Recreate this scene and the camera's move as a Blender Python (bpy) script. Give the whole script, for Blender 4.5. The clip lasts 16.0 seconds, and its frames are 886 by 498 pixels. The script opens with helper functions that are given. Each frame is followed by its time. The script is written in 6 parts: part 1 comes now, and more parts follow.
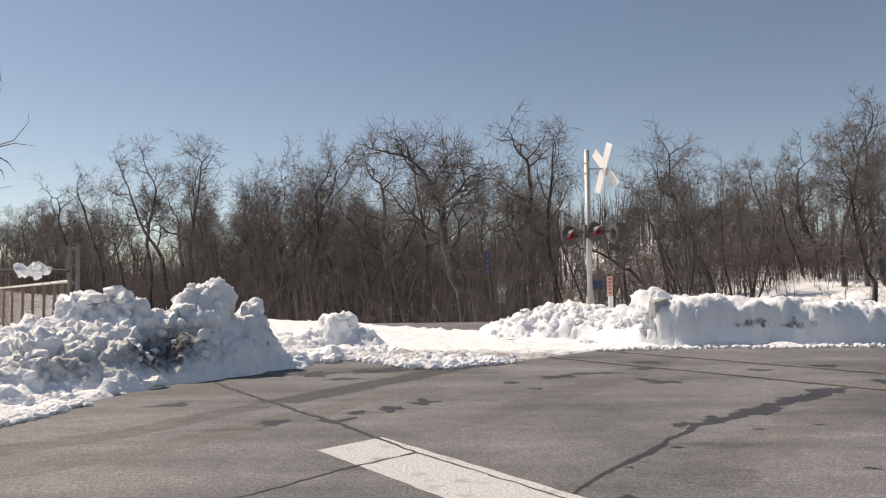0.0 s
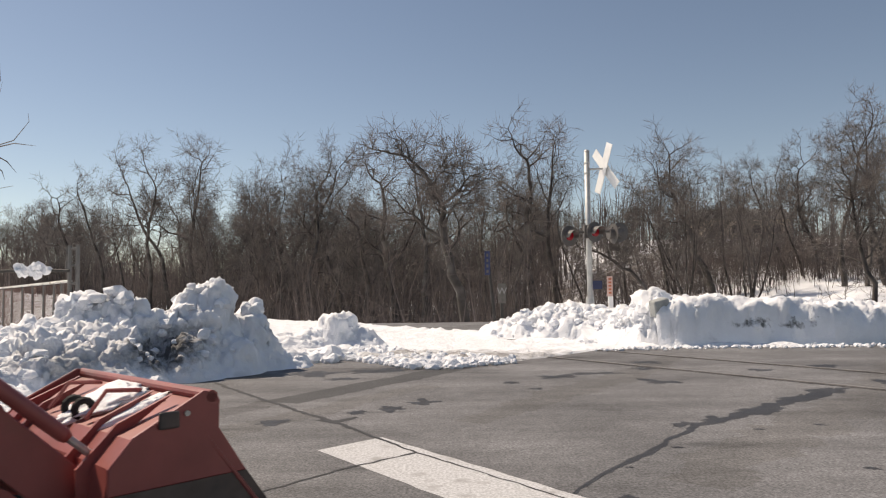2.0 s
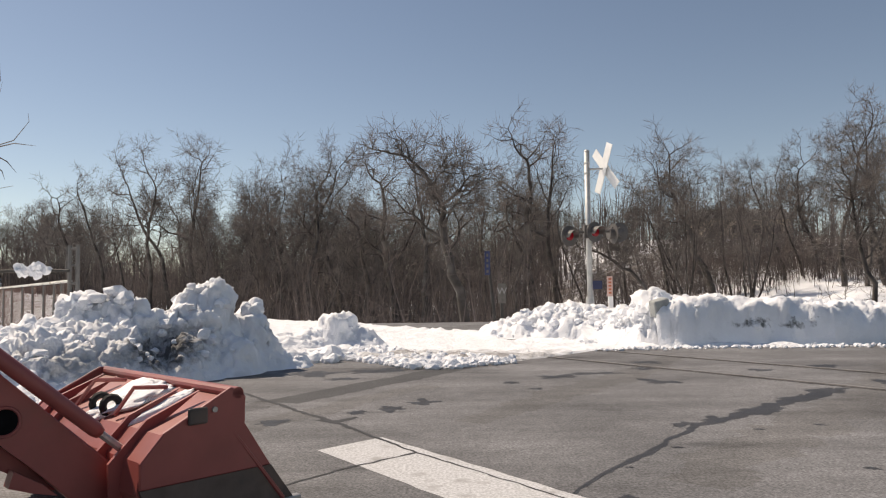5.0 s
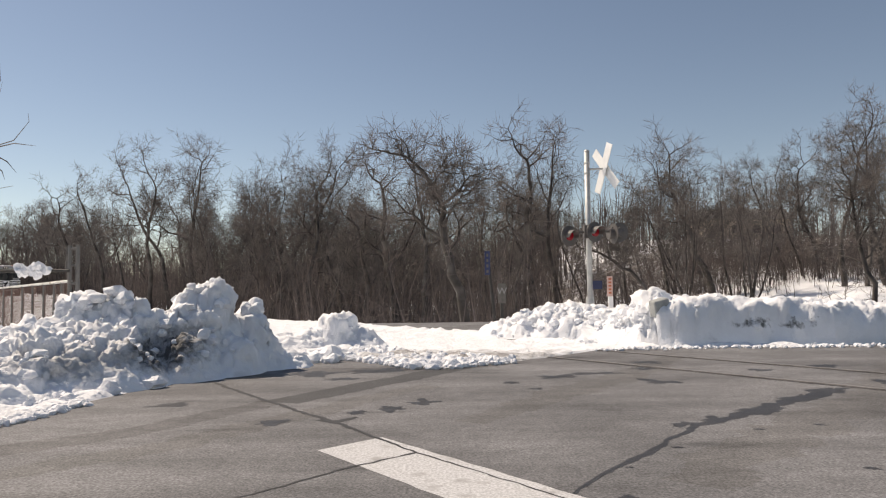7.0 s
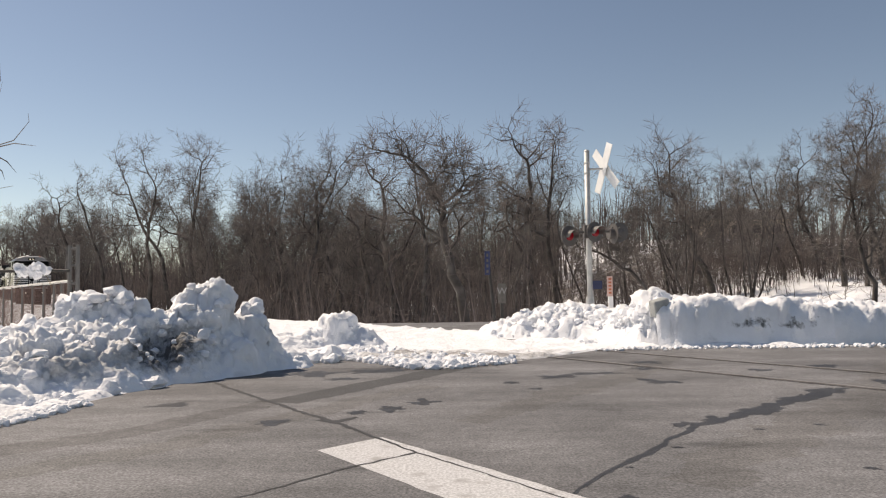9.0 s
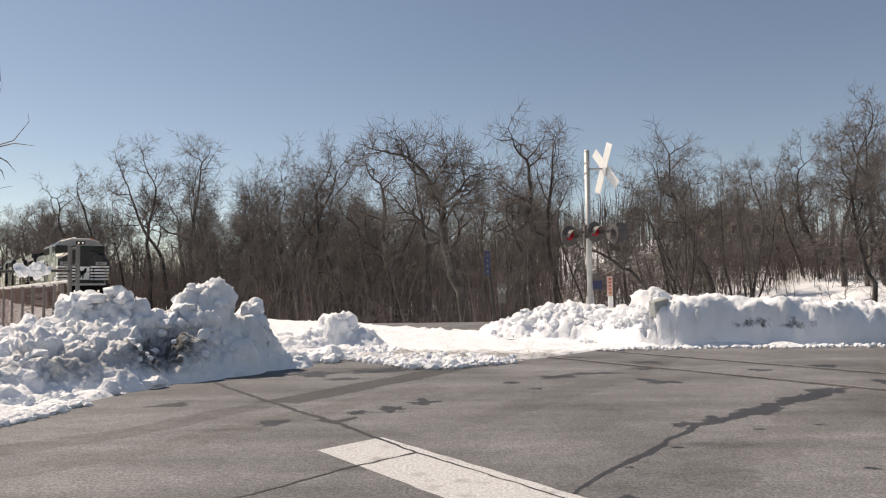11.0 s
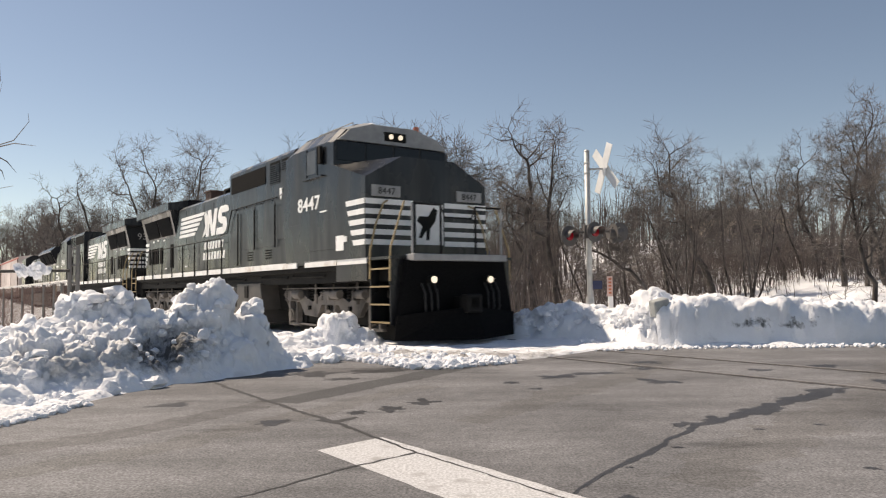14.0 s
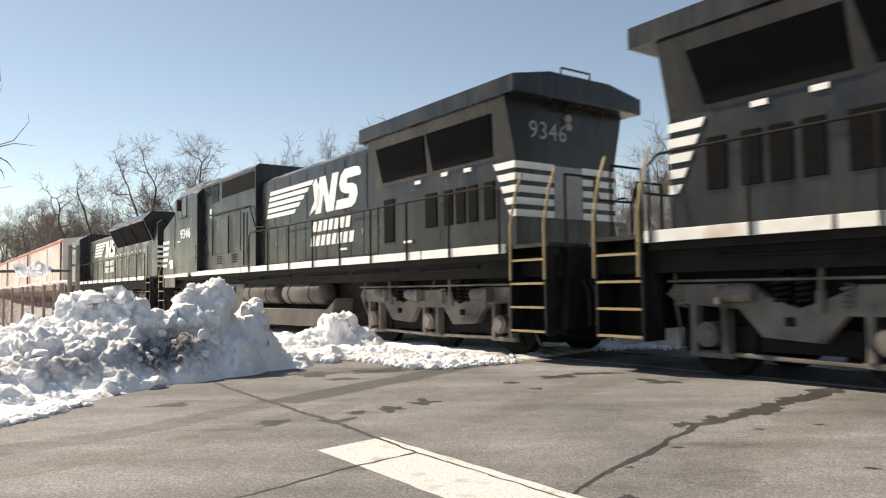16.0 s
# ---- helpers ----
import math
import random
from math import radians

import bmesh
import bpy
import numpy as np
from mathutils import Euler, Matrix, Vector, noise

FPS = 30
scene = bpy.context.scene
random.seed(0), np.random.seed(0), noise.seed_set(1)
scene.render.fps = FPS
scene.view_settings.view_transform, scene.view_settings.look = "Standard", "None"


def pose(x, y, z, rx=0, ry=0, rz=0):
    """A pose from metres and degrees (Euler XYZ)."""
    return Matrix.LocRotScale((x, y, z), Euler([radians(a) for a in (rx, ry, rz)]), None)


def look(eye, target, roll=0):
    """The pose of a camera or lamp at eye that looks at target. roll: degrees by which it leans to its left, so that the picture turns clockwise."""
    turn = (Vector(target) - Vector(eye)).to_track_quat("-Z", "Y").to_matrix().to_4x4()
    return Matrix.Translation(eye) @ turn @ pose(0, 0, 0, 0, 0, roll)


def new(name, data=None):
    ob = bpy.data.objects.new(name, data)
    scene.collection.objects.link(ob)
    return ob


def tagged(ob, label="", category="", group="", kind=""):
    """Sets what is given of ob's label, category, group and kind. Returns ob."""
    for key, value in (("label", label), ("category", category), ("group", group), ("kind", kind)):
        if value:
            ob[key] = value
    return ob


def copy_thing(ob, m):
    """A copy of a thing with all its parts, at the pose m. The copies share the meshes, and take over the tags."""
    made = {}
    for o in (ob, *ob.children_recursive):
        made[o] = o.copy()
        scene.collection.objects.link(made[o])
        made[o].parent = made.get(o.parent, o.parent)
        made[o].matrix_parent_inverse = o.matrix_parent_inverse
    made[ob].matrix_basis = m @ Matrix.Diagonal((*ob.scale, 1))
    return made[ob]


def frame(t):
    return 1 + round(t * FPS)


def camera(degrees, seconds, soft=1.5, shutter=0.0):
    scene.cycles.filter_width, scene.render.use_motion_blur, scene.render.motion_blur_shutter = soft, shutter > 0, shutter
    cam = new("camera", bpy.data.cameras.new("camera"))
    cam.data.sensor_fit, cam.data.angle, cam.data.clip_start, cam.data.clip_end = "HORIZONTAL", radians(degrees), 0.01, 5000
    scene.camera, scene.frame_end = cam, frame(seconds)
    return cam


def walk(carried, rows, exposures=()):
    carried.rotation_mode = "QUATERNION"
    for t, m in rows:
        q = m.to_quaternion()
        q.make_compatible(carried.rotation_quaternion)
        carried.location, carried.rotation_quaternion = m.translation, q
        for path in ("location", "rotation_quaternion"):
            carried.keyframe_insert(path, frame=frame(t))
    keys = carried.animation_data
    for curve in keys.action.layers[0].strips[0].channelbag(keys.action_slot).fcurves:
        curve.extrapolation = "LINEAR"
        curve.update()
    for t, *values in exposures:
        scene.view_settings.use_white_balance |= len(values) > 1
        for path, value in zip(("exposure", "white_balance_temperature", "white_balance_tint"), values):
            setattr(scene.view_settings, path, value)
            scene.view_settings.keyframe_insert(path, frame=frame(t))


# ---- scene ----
# ---- camera ----
cam = camera(62.74, 16.0, soft=1.15, shutter=0.15)
EYE = Vector((0, 0, 1.126))
TILT = radians(3.162)
CAM_POSE = look(EYE, EYE + Vector((0, math.cos(TILT), math.sin(TILT))), -0.756)
walk(cam, [(0, CAM_POSE), (16, CAM_POSE)], exposures=[(0, 0.16, 8150, 13), (13.5, 0.2, 8150, 13), (14.5, 0.46, 8400, 12), (15.3, 0.66, 8600, 10), (16, 0.74, 8650, 10)])

# the track: a straight line, heading right and towards the camera
YAW = -54.347
ALONG = Vector((math.cos(radians(YAW)), math.sin(radians(YAW)), 0))
ASIDE = Vector((ALONG.y, -ALONG.x, 0))          # from the track towards the camera
TRACK = -9.058 * ASIDE


def rail_point(s, v, z=0.0):
    """A place s metres along the track and v metres from its middle line, on the camera's side."""
    return TRACK + s * ALONG + v * ASIDE + Vector((0, 0, z))


def rail_sv(x, y):
    d = Vector((x, y, 0)) - TRACK
    return d.dot(ALONG), d.dot(ASIDE)


# ---- light ----
SUN_EL, SUN_AZ = radians(48), math.atan2(0.52, -0.85)
world = bpy.data.worlds.new("sky")
scene.world = world
world.use_nodes = True
wn = world.node_tree.nodes
sky = wn.new("ShaderNodeTexSky")
sky.sky_type, sky.sun_disc, sky.sun_elevation = "NISHITA", False, SUN_EL
sky.sun_rotation = math.pi / 2 - SUN_AZ
sky.air_density, sky.dust_density, sky.ozone_density, sky.altitude = 0.9, 0.35, 1.0, 1000
world.node_tree.links.new(sky.outputs[0], wn["Background"].inputs[0])
wn["Background"].inputs[1].default_value = 0.098
sun = new("sun", bpy.data.lights.new("sun", "SUN"))
sun.data.energy, sun.data.angle, sun.data.color = 4.3, radians(0.55), (1.0, 0.96, 0.915)
sun.matrix_world = look((0, 0, 30), Vector((0, 0, 30)) - Vector((math.cos(SUN_EL) * math.cos(SUN_AZ), math.cos(SUN_EL) * math.sin(SUN_AZ), math.sin(SUN_EL))))


# ---- materials ----
def material(name, colour, rough=0.7, metal=0.0, var=0.25, scale=8.0, bump=0.15, bump_scale=60.0, second=None, second_scale=1.3, second_at=0.55, bump_dist=0.01, island=0.0, coords="Object", spec=0.5, crisp=0.2):
    """A surface with two scales of colour variation and a fine relief. second: a colour that comes through in larger patches."""
    m = bpy.data.materials.new(name)
    m.use_nodes = True
    nt = m.node_tree
    n, l = nt.nodes, nt.links
    b = n["Principled BSDF"]
    b.inputs["Roughness"].default_value, b.inputs["Metallic"].default_value = rough, metal
    b.inputs["Specular IOR Level"].default_value = spec
    tc = n.new("ShaderNodeTexCoord")
    src = n.new("ShaderNodeNewGeometry").outputs["Position"] if coords == "World" else tc.outputs[coords]

    def noise_at(s, detail=4.0):
        t = n.new("ShaderNodeTexNoise")
        t.inputs["Scale"].default_value, t.inputs["Detail"].default_value = s, detail
        l.new(src, t.inputs["Vector"])
        return t.outputs["Fac"]

    ramp = n.new("ShaderNodeValToRGB")
    lo = tuple(c * (1 - var) for c in colour) + (1,)
    hi = tuple(min(1, c * (1 + var)) for c in colour) + (1,)
    ramp.color_ramp.elements[0].position, ramp.color_ramp.elements[0].color = 0.5 - crisp, lo
    ramp.color_ramp.elements[1].position, ramp.color_ramp.elements[1].color = 0.5 + crisp, hi
    l.new(noise_at(scale), ramp.inputs[0])
    out = ramp.outputs[0]
    if second:
        mask = n.new("ShaderNodeValToRGB")
        mask.color_ramp.elements[0].position, mask.color_ramp.elements[1].position = second_at, second_at + 0.14
        l.new(noise_at(second_scale, 7.0), mask.inputs[0])
        mix = n.new("ShaderNodeMix")
        mix.data_type = "RGBA"
        l.new(mask.outputs[0], mix.inputs[0])
        l.new(out, mix.inputs[6])
        mix.inputs[7].default_value = tuple(second) + (1,)
        out = mix.outputs[2]
    if island:
        geo, hsv, mr = n.new("ShaderNodeNewGeometry"), n.new("ShaderNodeHueSaturation"), n.new("ShaderNodeMapRange")
        mr.inputs["To Min"].default_value, mr.inputs["To Max"].default_value = 1 - island, 1 + island
        l.new(geo.outputs["Random Per Island"], mr.inputs["Value"])
        l.new(mr.outputs[0], hsv.inputs["Value"])
        l.new(out, hsv.inputs["Color"])
        out = hsv.outputs[0]
    l.new(out, b.inputs["Base Color"])
    if bump:
        bp = n.new("ShaderNodeBump")
        bp.inputs["Strength"].default_value, bp.inputs["Distance"].default_value = bump, bump_dist
        l.new(noise_at(bump_scale, 5.0), bp.inputs["Height"])
        l.new(bp.outputs[0], b.inputs["Normal"])
    return m


def glow(name, colour, strength):
    m = bpy.data.materials.new(name)
    m.use_nodes = True
    b = m.node_tree.nodes["Principled BSDF"]
    b.inputs["Base Color"].default_value = b.inputs["Emission Color"].default_value = (*colour, 1)
    b.inputs["Emission Strength"].default_value = strength
    b.inputs["Roughness"].default_value = 0.25
    return m


def paving(name, colour, rough=0.85, broad=0.30, grain=0.75, wear=1.0, bump=0.5):
    """Worn asphalt: pale and dark aggregate, streaks along the traffic, broad stains."""
    m = bpy.data.materials.new(name)
    m.use_nodes = True
    nt = m.node_tree
    n, l = nt.nodes, nt.links
    b = n["Principled BSDF"]
    b.inputs["Roughness"].default_value, b.inputs["Specular IOR Level"].default_value = rough, 0.4
    pos = n.new("ShaderNodeNewGeometry").outputs["Position"]

    def layer(scale, low, high, detail=3.0, stretch=None, turn=0.0, mid=0.5, half=0.16):
        src = pos
        if stretch:
            mp = n.new("ShaderNodeMapping")
            mp.inputs["Rotation"].default_value, mp.inputs["Scale"].default_value = (0, 0, turn), stretch
            l.new(pos, mp.inputs["Vector"])
            src = mp.outputs[0]
        t, mr = n.new("ShaderNodeTexNoise"), n.new("ShaderNodeMapRange")
        t.inputs["Scale"].default_value, t.inputs["Detail"].default_value = scale, detail
        l.new(src, t.inputs["Vector"])
        mr.inputs["From Min"].default_value, mr.inputs["From Max"].default_value = mid - half, mid + half
        mr.inputs["To Min"].default_value, mr.inputs["To Max"].default_value = low, high
        l.new(t.outputs["Fac"], mr.inputs["Value"])
        return mr.outputs[0], t.outputs["Fac"]

    fine, height = layer(62, 1 - 0.62 * grain, 1 + 0.62 * grain, 2.0, half=0.2)
    layers = [fine,
              layer(24, 1 - 0.22 * grain, 1 + 0.22 * grain, 3.0)[0],
              layer(5.5, 1 - 0.10 * wear, 1 + 0.10 * wear, 6.0)[0],
              layer(0.55, 1 - broad, 1 + broad * 0.7, 5.0)[0],
              layer(1.0, 1 - 0.16 * wear, 1 + 0.14 * wear, 5.0, (0.28, 2.2, 1.0), radians(-54))[0],
              layer(1.7, 1.0, 1 - 0.42 * wear, 7.0, (0.5, 1.5, 1.0), radians(-54), mid=0.68, half=0.07)[0]]
    out = layers[0]
    for other in layers[1:]:
        mul = n.new("ShaderNodeMath")
        mul.operation = "MULTIPLY"
        l.new(out, mul.inputs[0])
        l.new(other, mul.inputs[1])
        out = mul.outputs[0]
    tone = n.new("ShaderNodeVectorMath")
    tone.operation = "SCALE"
    tone.inputs[0].default_value = colour
    l.new(out, tone.inputs["Scale"])
    l.new(tone.outputs[0], b.inputs["Base Color"])
    bp = n.new("ShaderNodeBump")
    bp.inputs["Strength"].default_value, bp.inputs["Distance"].default_value = bump, 0.006
    l.new(height, bp.inputs["Height"])
    l.new(bp.outputs[0], b.inputs["Normal"])
    return m


def streaked(name, colour, dust):
    """Weathered gloss paint: road dust washed down in streaks, slightly wavy sheet metal."""
    m = bpy.data.materials.new(name)
    m.use_nodes = True
    nt = m.node_tree
    n, l = nt.nodes, nt.links
    b = n["Principled BSDF"]
    b.inputs["Specular IOR Level"].default_value = 0.34
    obj = n.new("ShaderNodeTexCoord").outputs["Object"]

    def field(scale, stretch, detail, lo, hi, to_lo, to_hi):
        mp, t, mr = n.new("ShaderNodeMapping"), n.new("ShaderNodeTexNoise"), n.new("ShaderNodeMapRange")
        mp.inputs["Scale"].default_value = stretch
        l.new(obj, mp.inputs["Vector"])
        l.new(mp.outputs[0], t.inputs["Vector"])
        t.inputs["Scale"].default_value, t.inputs["Detail"].default_value = scale, detail
        for key, value in (("From Min", lo), ("From Max", hi), ("To Min", to_lo), ("To Max", to_hi)):
            mr.inputs[key].default_value = value
        l.new(t.outputs["Fac"], mr.inputs["Value"])
        return mr.outputs[0], t.outputs["Fac"]

    def times(p, q):
        mul = n.new("ShaderNodeMath")
        mul.operation = "MULTIPLY"
        l.new(p, mul.inputs[0])
        l.new(q, mul.inputs[1])
        return mul.outputs[0]

    streak = field(4.5, (1.0, 1.0, 0.10), 6.0, 0.42, 0.68, 0.0, 1.0)[0]
    cloud = field(0.8, (1.0, 1.0, 1.4), 5.0, 0.36, 0.64, 0.15, 1.0)[0]
    mix = n.new("ShaderNodeMix")
    mix.data_type = "RGBA"
    l.new(times(streak, cloud), mix.inputs[0])
    mix.inputs[6].default_value, mix.inputs[7].default_value = (*colour, 1), (*dust, 1)
    l.new(mix.outputs[2], b.inputs["Base Color"])
    l.new(field(1.3, (1.0, 1.0, 0.5), 5.0, 0.35, 0.65, 0.17, 0.42)[0], b.inputs["Roughness"])
    bp = n.new("ShaderNodeBump")
    bp.inputs["Strength"].default_value, bp.inputs["Distance"].default_value = 0.12, 0.03
    l.new(field(2.6, (1.0, 1.0, 0.7), 2.0, 0.0, 1.0, 0.0, 1.0)[1], bp.inputs["Height"])
    l.new(bp.outputs[0], b.inputs["Normal"])
    return m


SNOW = material("snow", (0.84, 0.85, 0.88), 0.75, var=0.05, scale=3, bump=0.7, bump_scale=30, bump_dist=0.03, coords="World", spec=0.2)
BARK = material("bark", (0.065, 0.056, 0.051), 0.9, var=0.4, scale=3, bump=0.6, bump_scale=14, bump_dist=0.03, second=(0.135, 0.122, 0.112), second_scale=1.1, second_at=0.5)
TWIG = material("twig", (0.150, 0.130, 0.121), 0.9, var=0.3, scale=2, bump=0, island=0.35)
BRUSH = material("brush", (0.132, 0.107, 0.098), 0.95, var=0.35, scale=0.5, bump=0, island=0.45, coords="World")
SNOW_BANK = material("ploughed_snow", (0.84, 0.85, 0.88), 0.75, var=0.05, scale=2.5, bump=0.5, bump_scale=18, bump_dist=0.03, second=(0.42, 0.42, 0.43), second_scale=1.6, second_at=0.66, coords="World", spec=0.2)
SNOW_DIRTY = material("dirty_snow", (0.84, 0.85, 0.88), 0.75, var=0.07, scale=3, bump=0.6, bump_scale=22, bump_dist=0.03, second=(0.62, 0.62, 0.64), second_scale=1.4, second_at=0.60, coords="World", spec=0.2)
GROUND_SNOW = material("trodden_snow", (0.83, 0.84, 0.87), 0.75, var=0.07, scale=4, bump=0.9, bump_scale=14, bump_dist=0.05, coords="World", spec=0.2)
ASPHALT = paving("asphalt", (0.161, 0.160, 0.166))
TAR = material("tar", (0.038, 0.036, 0.035), 0.6, var=0.3, scale=30, coords="World")
DAMP = paving("damp_asphalt", (0.048, 0.047, 0.048), 0.5, broad=0.3, grain=0.6, wear=1.2)
PATCHED = paving("patched_asphalt", (0.070, 0.070, 0.073), 0.8, broad=0.15, grain=0.6, wear=0.6)
ROAD_PAINT = material("road_paint", (0.51, 0.51, 0.52), 0.8, var=0.22, scale=55, crisp=0.12, bump=0.4, bump_scale=220, bump_dist=0.003, second=(0.34, 0.33, 0.33), second_scale=5, second_at=0.57, coords="World")
RAIL_STEEL = material("rail_steel", (0.19, 0.175, 0.165), 0.5, 0.1, var=0.3, scale=5)
LOCO = streaked("black_paint", (0.0115, 0.0125, 0.015), (0.042, 0.041, 0.041))
LOCO_DARK = material("dark_steel", (0.012, 0.0115, 0.011), 0.75, var=0.3, scale=4, bump=0.2, bump_scale=25, spec=0.15)
GRILLE = material("black_grille", (0.006, 0.006, 0.0065), 0.9, var=0.3, scale=20, bump=0.3, bump_scale=40, spec=0.08)
DUSTY = material("dusty_steel", (0.145, 0.131, 0.120), 0.8, var=0.3, scale=3, bump=0.25, bump_scale=18, second=(0.045, 0.041, 0.038), second_scale=1.4, second_at=0.55)
TANK_PAINT = material("grimy_tank_paint", (0.062, 0.056, 0.051), 0.6, var=0.25, scale=2.5, bump=0.1, bump_scale=12, second=(0.10, 0.092, 0.085), second_scale=1.2, second_at=0.55)
FAINT_STAIN = paving("faint_stain", (0.138, 0.135, 0.136), 0.85, broad=0.3)
WHITE = material("white_paint", (0.80, 0.80, 0.79), 0.5, var=0.06, scale=4, bump=0.05, second=(0.45, 0.43, 0.41), second_scale=2.2, second_at=0.68)
SILL_WHITE = material("sill_stripe_paint", (0.78, 0.77, 0.75), 0.5, var=0.08, scale=6, second=(0.42, 0.30, 0.22), second_scale=1.1, second_at=0.60)
GREY_PAINT = material("grey_paint", (0.30, 0.30, 0.30), 0.5, var=0.15, scale=5)
TAN_RAIL = material("yellow_grab_rail", (0.34, 0.25, 0.13), 0.5, var=0.15, scale=9)
GLASS = material("dark_glass", (0.008, 0.009, 0.01), 0.08, var=0.1, scale=1, bump=0, spec=0.3)
LOCO_PANE = material("dusty_pane", (0.05, 0.05, 0.05), 0.3, var=0.3, scale=4, bump=0)
TRACTOR_RED = material("red_paint", (0.29, 0.068, 0.060), 0.42, var=0.16, scale=4, bump=0.06, bump_scale=8, second=(0.22, 0.075, 0.062), second_scale=2.2, second_at=0.55)
BUCKET_WORN = material("worn_steel", (0.115, 0.085, 0.075), 0.55, 0.3, var=0.3, scale=7, bump=0.2, bump_scale=30, second=(0.05, 0.042, 0.04), second_scale=3.5, second_at=0.5)
EDGE_STEEL = material("cutting_edge_steel", (0.42, 0.40, 0.38), 0.4, 0.6, var=0.2, scale=12)
RUBBER = material("rubber", (0.02, 0.02, 0.02), 0.85, var=0.3, scale=20, bump=0.3)
GALV = material("galvanised_steel", (0.16, 0.155, 0.15), 0.5, 0.5, var=0.15, scale=9, second=(0.20, 0.17, 0.15), second_scale=3, second_at=0.62)
SIGNAL_POLE = material("aluminium_paint", (0.50, 0.50, 0.49), 0.5, 0.3, var=0.12, scale=6)
BLUE_SIGN = material("blue_sign", (0.025, 0.035, 0.10), 0.4, var=0.1)
ORANGE_SIGN = material("red_orange_sign", (0.55, 0.16, 0.09), 0.5, var=0.1)
CAR_SIDE = material("pinkish_car_paint", (0.66, 0.57, 0.53), 0.6, var=0.10, scale=1.5, second=(0.52, 0.42, 0.37), second_scale=0.5, second_at=0.55)
CAR_RED = material("rust_red_paint", (0.40, 0.12, 0.09), 0.7, var=0.2, scale=2)
CAR_FRAME = material("rusty_frame", (0.10, 0.06, 0.05), 0.8, var=0.3, scale=3)
WOOD_POST = material("dark_post", (0.035, 0.032, 0.03), 0.7, var=0.2)
LAMP_RED = glow("red_lamp", (0.26, 0.012, 0.02), 0.07)
LAMP_WHITE = glow("lit_lamp", (1.0, 0.93, 0.80), 0.6)
HOUSE_WALL = material("tan_house_wall", (0.45, 0.38, 0.30), 0.8, var=0.1)
HOUSE_ROOF = material("grey_roof", (0.16, 0.155, 0.15), 0.8, var=0.1)


def dirt_streak(m, at, reach, colour, scale=4.5, start=0.22, full=0.52):
    """A streaked soil stain with a shape of its own, round the place at."""
    nt = m.node_tree
    n, l = nt.nodes, nt.links
    b = n["Principled BSDF"]
    old = b.inputs["Base Color"].links[0].from_socket
    geo = n.new("ShaderNodeNewGeometry")
    sub, div, ln = n.new("ShaderNodeVectorMath"), n.new("ShaderNodeVectorMath"), n.new("ShaderNodeVectorMath")
    sub.operation, div.operation, ln.operation = "SUBTRACT", "DIVIDE", "LENGTH"
    sub.inputs[1].default_value, div.inputs[1].default_value = at, reach
    l.new(geo.outputs["Position"], sub.inputs[0])
    l.new(sub.outputs[0], div.inputs[0])
    l.new(div.outputs[0], ln.inputs[0])
    t = n.new("ShaderNodeTexNoise")
    t.inputs["Scale"].default_value, t.inputs["Detail"].default_value, t.inputs["Roughness"].default_value = scale, 8.0, 0.7
    l.new(geo.outputs["Position"], t.inputs["Vector"])
    fall, mul, ramp = n.new("ShaderNodeMapRange"), n.new("ShaderNodeMath"), n.new("ShaderNodeValToRGB")
    fall.inputs["From Min"].default_value, fall.inputs["From Max"].default_value = 1.0, 0.15
    mul.operation = "MULTIPLY"
    l.new(ln.outputs["Value"], fall.inputs["Value"])
    l.new(fall.outputs[0], mul.inputs[0])
    l.new(t.outputs["Fac"], mul.inputs[1])
    ramp.color_ramp.elements[0].position, ramp.color_ramp.elements[1].position = start, full
    l.new(mul.outputs[0], ramp.inputs[0])
    mix = n.new("ShaderNodeMix")
    mix.data_type = "RGBA"
    l.new(ramp.outputs[0], mix.inputs[0])
    l.new(old, mix.inputs[6])
    mix.inputs[7].default_value = (*colour, 1)
    l.new(mix.outputs[2], b.inputs["Base Color"])


dirt_streak(SNOW_DIRTY, (-4.3, 8.4, 0.35), (2.0, 1.5, 0.45), (0.46, 0.46, 0.465), 3.2, 0.26, 0.55)
dirt_streak(SNOW_DIRTY, (-3.5, 9.2, 0.46), (0.90, 1.6, 0.66), (0.10, 0.10, 0.102), 6.0, 0.22, 0.46)
dirt_streak(SNOW_BANK, (6.3, 13.5, 0.45), (2.6, 0.7, 0.35), (0.16, 0.155, 0.15), 3.0, 0.36, 0.46)
dirt_streak(GROUND_SNOW, (0.2, 12.0, 0.0), (4.2, 2.2, 1.0), (0.30, 0.29, 0.285), 3.2, 0.24, 0.50)
dirt_streak(GROUND_SNOW, (0, 70, 0.0), (110, 46, 30), (0.12, 0.10, 0.09), 0.9, 0.32, 0.52)


# ---- building helpers ----
def finish(bm, mesh_name, mat, smooth=False):
    me = bpy.data.meshes.new(mesh_name)
    bmesh.ops.recalc_face_normals(bm, faces=bm.faces)
    bm.to_mesh(me)
    bm.free()
    me.materials.append(mat)
    if smooth:
        me.shade_smooth()
    return me


def part(name, bm, mat, parent=None, label="", smooth=False):
    """Links a bmesh as one mesh object under a thing or a part."""
    ob = new(name, finish(bm, name, mat, smooth))
    if parent:
        ob.parent = parent
    return tagged(ob, label) if label else ob


def raw(name, verts, faces, mat, parent=None, smooth=False):
    me = bpy.data.meshes.new(name)
    me.from_pydata(verts, [], faces)
    me.materials.append(mat)
    if smooth:
        me.shade_smooth()
    ob = new(name, me)
    if parent:
        ob.parent = parent
    return ob


